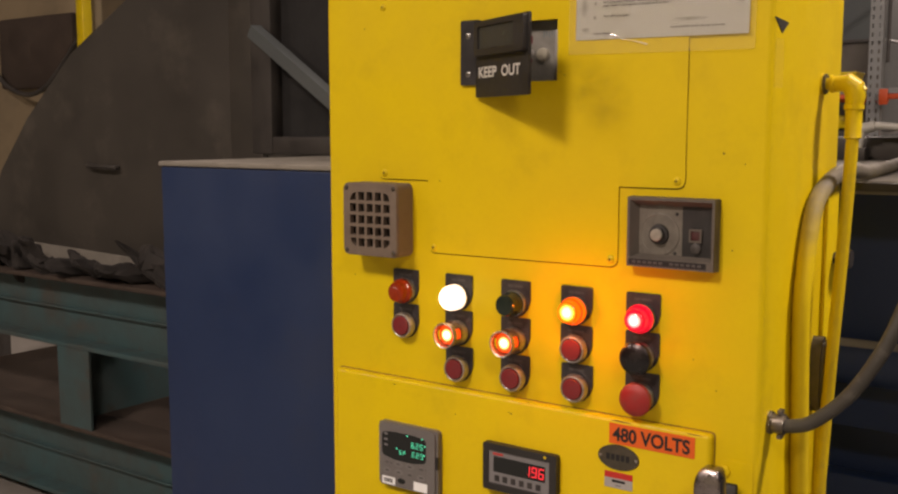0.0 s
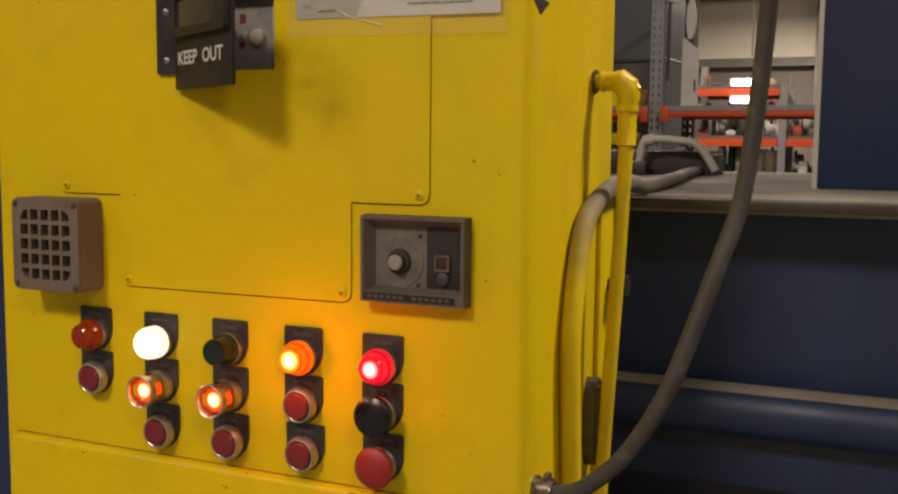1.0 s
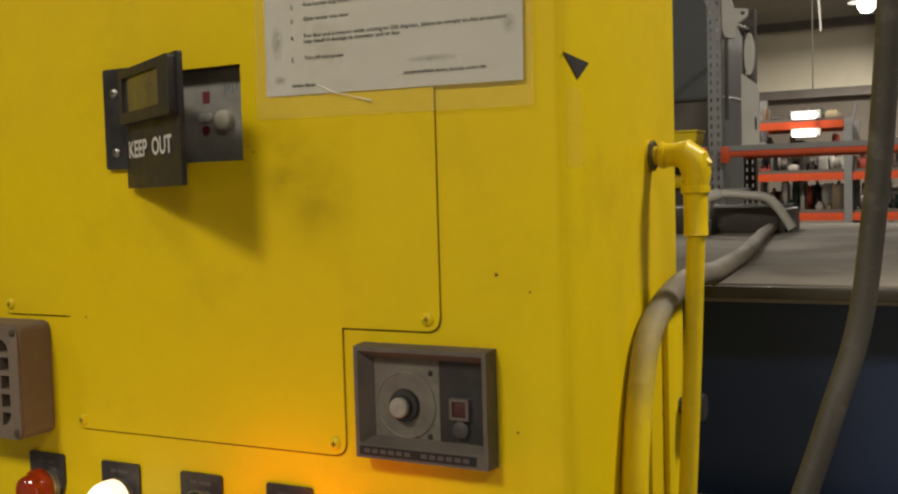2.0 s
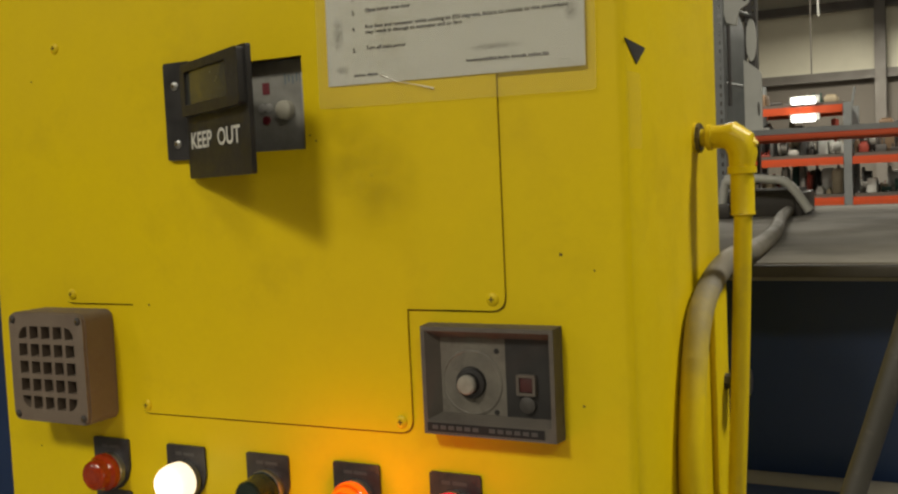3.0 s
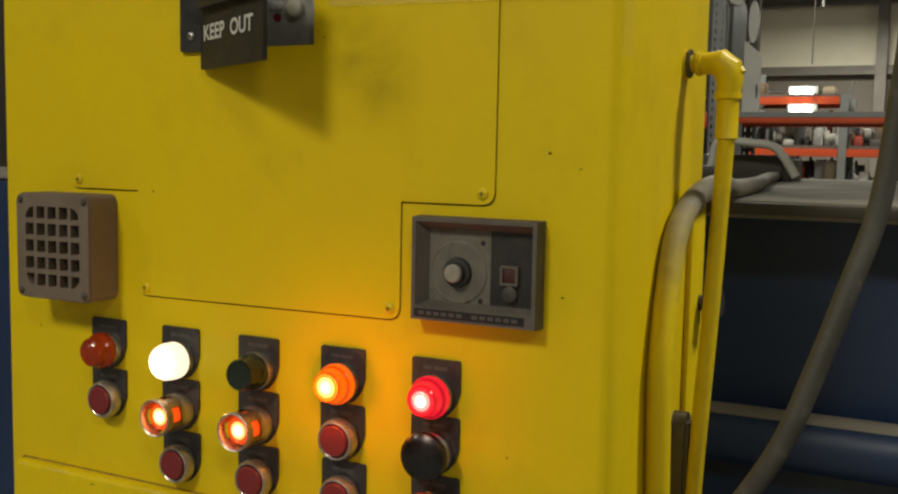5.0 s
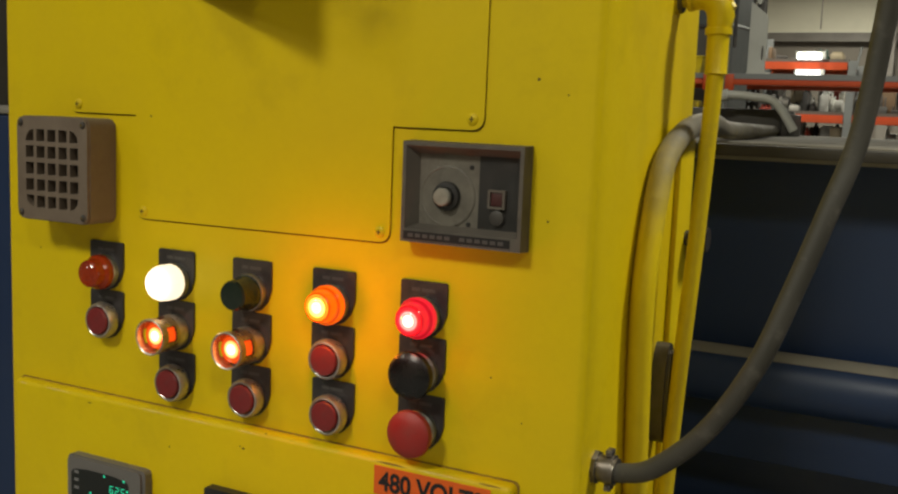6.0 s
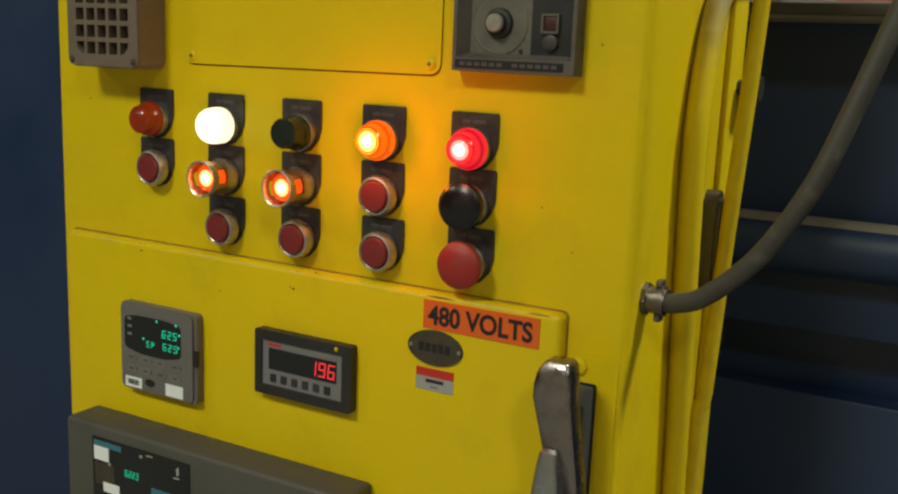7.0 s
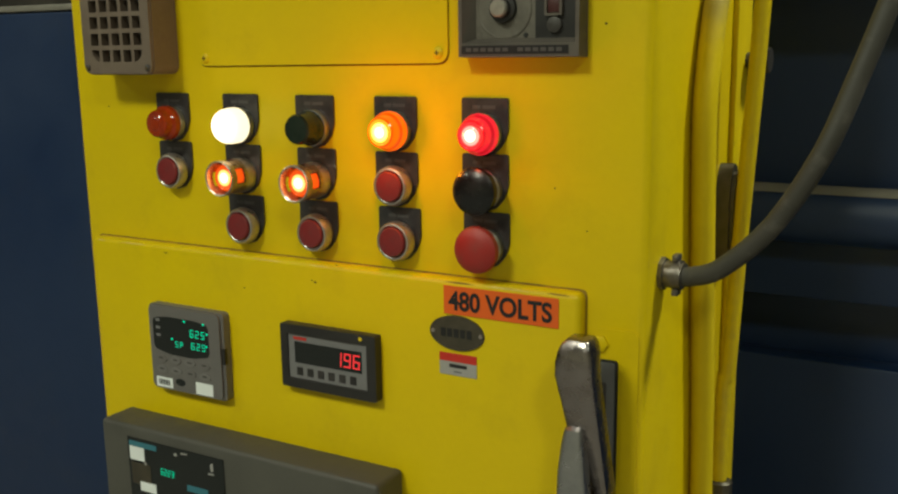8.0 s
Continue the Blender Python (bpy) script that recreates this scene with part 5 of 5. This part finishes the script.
part("laminate", slab(rounded(rect(-0.236, 0.004, -0.014, 0.235), 0.004), -0.0012, -0.0009), FILM, sheet, "clear laminate sleeve")
part("paper", box(-0.226, -0.004, -0.0009, -0.0004, 0.004, 0.228), PAPER, sheet)
rnd = random.Random(11)


def words_line(x, z, length, h):
    words = bmesh.new()
    while length > 0.004:
        w = min(length, rnd.uniform(0.004, 0.011))
        a = x
        while a < x + w:
            b = a + rnd.uniform(0.0006, 0.0011)
            box(a, b, -0.0018, -0.0013, z + rnd.choice((0, 0, 0.0003)), z + h * rnd.choice((0.55, 0.6, 0.8)), bm=words)
            a = b + 0.0007
        x, length = x + w + 0.0016, length - w - 0.0016
    part("printed_line", words, GREYINK, sheet, "line of unreadable print")


def text_line(text, x, z, length, h=0.0036):
    part("printed_line", lettering(text, x, x + length, z - 0.0008, z + h - 0.0004, -0.0016, bold=0.012), DARKINK, sheet, "line of printed instruction")


for text, z, n in (("Turn off main power", 0.0305, 0.0366), ("may result in damage to conveyor and or fans", 0.0432, 0.086), ("Run fans and conveyor while cooling to 250 degrees, failure to comply to this procedure", 0.0475, 0.172), ("Open burner area door", 0.0605, 0.0417), ("Push burner stop button", 0.0715, 0.0443)):
    text_line(text, -0.188, z, n)
for text, z in (("5.", 0.0300), ("4.", 0.0470), ("3.", 0.0600), ("2.", 0.0710)):
    text_line(text, -0.2005, z, 0.0030, 0.0032)
for k, (z, n) in enumerate(((0.0820, 0.033), (0.0925, 0.046), (0.1025, 0.090), (0.1060, 0.160), (0.1170, 0.050), (0.1275, 0.042), (0.1380, 0.120))):
    words_line(-0.188, z, n, 0.0034)
    if k != 2:
        words_line(-0.2005, z, 0.0035, 0.0030)
words_line(-0.200, 0.0100, 0.026, 0.0028)
words_line(-0.099, 0.0140, 0.067, 0.0028)
words_line(-0.160, 0.1850, 0.090, 0.0060)
for x, z, w, h in ((-0.2205, 0.030, 0.012, 0.030), (-0.2190, 0.012, 0.014, 0.008), (-0.020, 0.036, 0.012, 0.016), (-0.10, 0.021, 0.05, 0.006), (-0.2225, 0.080, 0.008, 0.03)):
    smear = part("smear", slab(oval(0, 0, 1, 1, 24), -0.0001, 0.0), SMEAR, sheet, "grey smear on the laminate")
    smear.matrix_basis = Matrix.Translation((x + w / 2, -0.0014 - 0.004 * abs(w - 0.012), z + h / 2)) @ Matrix.Diagonal((w / 2, 1, h / 2, 1))

# a thin whitish ridge added to draw the glare streak on the laminate
glare = pipe([(-0.176, -0.0016, 0.010), (-0.162, -0.0018, 0.004), (-0.148, -0.0016, 0.001), (-0.128, -0.0015, -0.004)], [0.0008, 0.0005, 0.0003, 0.0007], 8)
part("glare_streak", glare, clear("pale_glare", (0.9, 0.88, 0.8), 0.06, 0.6), sheet, "added pale ridge for the laminate's glare streak")

# ---- grey hose with its connector ----
hose = thing("flexible_conduit", "grey flexible conduit looping up from the cabinet side", "conduit", (0, 0, 0))
path = smooth_path([(0.046, 0.040, 1.160), (0.060, 0.038, 1.161), (0.086, 0.034, 1.172), (0.126, 0.031, 1.211), (0.161, 0.030, 1.270), (0.182, 0.043, 1.330), (0.201, 0.058, 1.393), (0.216, 0.078, 1.449), (0.225, 0.086, 1.525), (0.2315, 0.084, 1.602), (0.236, 0.078, 1.70), (0.240, 0.08, 2.0), (0.24, 0.08, 3.2), (0.24, 0.08, 6.98)])
part("hose", pipe(path, 0.0084, 18), HOSE, hose)
conn = thing("connector", "", "", (0, 0, 0))
for key in ("label", "category"):
    if key in conn:
        del conn[key]
conn.parent = hose
NY, NZ = 0.040, 1.161
part("lock_nut", pipe([(R, NY, NZ), (R + 0.004, NY, NZ)], 0.0145, 8), CLAMP, conn)
part("clamp_body", pipe([(R + 0.004, NY, NZ), (R + 0.020, NY - 0.001, NZ - 0.001)], 0.0118, 20), CLAMP, conn)
part("clamp_strap", pipe([(R + 0.011, NY, NZ), (R + 0.018, NY, NZ)], 0.0130, 20), CLAMP, conn)
for z in (NZ + 0.0150, NZ - 0.0150):
    part("clamp_screw", pipe([(R + 0.0135, NY - 0.008, z), (R + 0.0135, NY + 0.007, z)], 0.0021, 8), CLAMP, conn)
    part("clamp_ear", box(R + 0.0105, R + 0.0165, NY - 0.0055, NY + 0.0055, z - 0.0030, z + 0.0030, 0.001), CLAMP, conn)

# ---- yellow pipe with an elbow on the cabinet side ----
yp = thing("yellow_pipe", "yellow painted pipe dropping from an elbow", "pipe", (0, 0, 0))
PX, PYY = 0.0735, 0.212
EZ = 1.573
part("flange", pipe([(R, PYY, EZ), (R + 0.002, PYY, EZ)], 0.0140, 20), YELLOW_PIPE, yp)
part("lock_ring", pipe([(R + 0.002, PYY, EZ), (R + 0.0055, PYY, EZ)], 0.0135, 8), BRASSDARK, yp, "bare metal lock ring")
part("nipple", pipe([(R + 0.0055, PYY, EZ), (R + 0.016, PYY, EZ)], 0.0082, 20), YELLOW_PIPE, yp)
elb = pipe([(R + 0.0100, PYY, EZ), (R + 0.0110, PYY, EZ), (R + 0.0150, PYY, EZ), (R + 0.0155, PYY, EZ), (R + 0.024, PYY, EZ), (PX - 0.0090, PYY, EZ + 0.0005), (PX - 0.001, PYY, EZ - 0.006), (PX + 0.001, PYY, EZ - 0.016), (PX, PYY, 1.546), (PX, PYY, 1.5455), (PX, PYY, 1.540), (PX, PYY, 1.539)], [0.0105, 0.0116, 0.0116, 0.0102, 0.0104, 0.0132, 0.0140, 0.0128, 0.0112, 0.0126, 0.0126, 0.0112], 22)
part("elbow", elb, YELLOW_PIPE, yp, "cast elbow")
part("elbow_plug", pipe([(PX + 0.004, PYY, EZ - 0.004), (PX + 0.0125, PYY - 0.001, EZ - 0.0105)], [0.0075, 0.0045], 8), YELLOW_PIPE, yp, "small plug on the elbow's corner")
part("collar", pipe([(PX, PYY, 1.540), (PX, PYY, 1.537), (PX, PYY, 1.505), (PX, PYY, 1.5035), (PX, PYY, 1.502)], [0.0102, 0.0104, 0.0103, 0.0110, 0.0090], 22), YELLOW_PIPE, yp)
part("pipe", pipe(smooth_path([(PX, PYY, 1.504), (PX - 0.0065, PYY, 1.35), (PX - 0.0145, PYY, 1.20), (PX - 0.0220, PYY, 1.03), (PX - 0.0270, PYY, 0.92), (PX - 0.0270, PYY, 0.0)], 4), 0.0080, 20), YELLOW_PIPE, yp)
part("coupling", pipe([(PX - 0.026, PYY, 0.904), (PX - 0.026, PYY, 0.902), (PX - 0.026, PYY, 0.870), (PX - 0.026, PYY, 0.868)], [0.0100, 0.0130, 0.0130, 0.0100], 10), BRASSDARK, yp, "bare tarnished coupling")

cd = thing("bent_conduit", "dusty grey conduit bending down into yellow paint", "conduit", (0, 0, 0))
CX = R + 0.0125
bend = smooth_path([(-0.125, 2.04, TOP + 0.0115), (-0.065, 1.35, TOP + 0.0115), (0.005, 0.80, TOP + 0.0115), (0.034, 0.47, TOP + 0.013), (CX, 0.345, 1.457), (CX, 0.265, 1.454), (CX, 0.207, 1.443), (CX, 0.168, 1.428), (CX, 0.147, 1.410), (CX, 0.133, 1.385)], 6)
drop = smooth_path([(CX, 0.133, 1.385), (CX, 0.119, 1.34), (CX, 0.112, 1.28), (CX, 0.126, 1.13), (CX, 0.146, 0.95), (CX, 0.15, 0.7), (CX, 0.15, 0.0)], 5)
run, SIDES = bend + drop[1:], 18
for name, first, last, label in (("bend", 0, len(bend) - 1, "dusty grey bend"), ("drop", len(bend) - 1, len(run) - 1, "yellow painted drop")):
    tube = pipe(run, 0.0110, SIDES, capped=False)
    tube.verts.index_update()
    tube.verts.ensure_lookup_table()
    bmesh.ops.delete(tube, geom=[v for v in tube.verts[:] if not first * SIDES <= v.index < (last + 1) * SIDES], context="VERTS")
    part(name, tube, WORN, cd, label)
jb = thing("oval_cover", "dark oval conduit cover on the cabinet side", "conduit box", (0, 0, 0))
part("cover", pipe([(R + 0.006, 0.222, 1.185), (R + 0.020, 0.222, 1.185)], 0.001, 4), BRASSDARK, jb)
oc = bmesh.new()
for x0, x1, k in ((R + 0.0, R + 0.014, 1.0), (R + 0.014, R + 0.018, 0.86)):
    loops = [[oc.verts.new((x, 0.222 + 0.018 * k * math.cos(a), 1.185 + 0.052 * k * math.copysign(abs(math.sin(a)) ** 0.7, math.sin(a)))) for a in [2 * math.pi * i / 24 for i in range(24)]] for x in (x0, x1)]
    for i in range(24):
        oc.faces.new((loops[0][i], loops[0][(i + 1) % 24], loops[1][(i + 1) % 24], loops[1][i]))
    oc.faces.new(loops[1])
part("box_body", oc, BRASSDARK, jb)
clip = thing("pipe_clip", "small dark pipe clip bolt", "clip", (0, 0, 0))
part("clip_bolt", pipe([(R, 0.283, 1.337), (R + 0.014, 0.283, 1.337), (R + 0.0145, 0.283, 1.337), (R + 0.03, 0.283, 1.337)], [0.008, 0.008, 0.014, 0.013], 8), FRAMEDARK, clip)
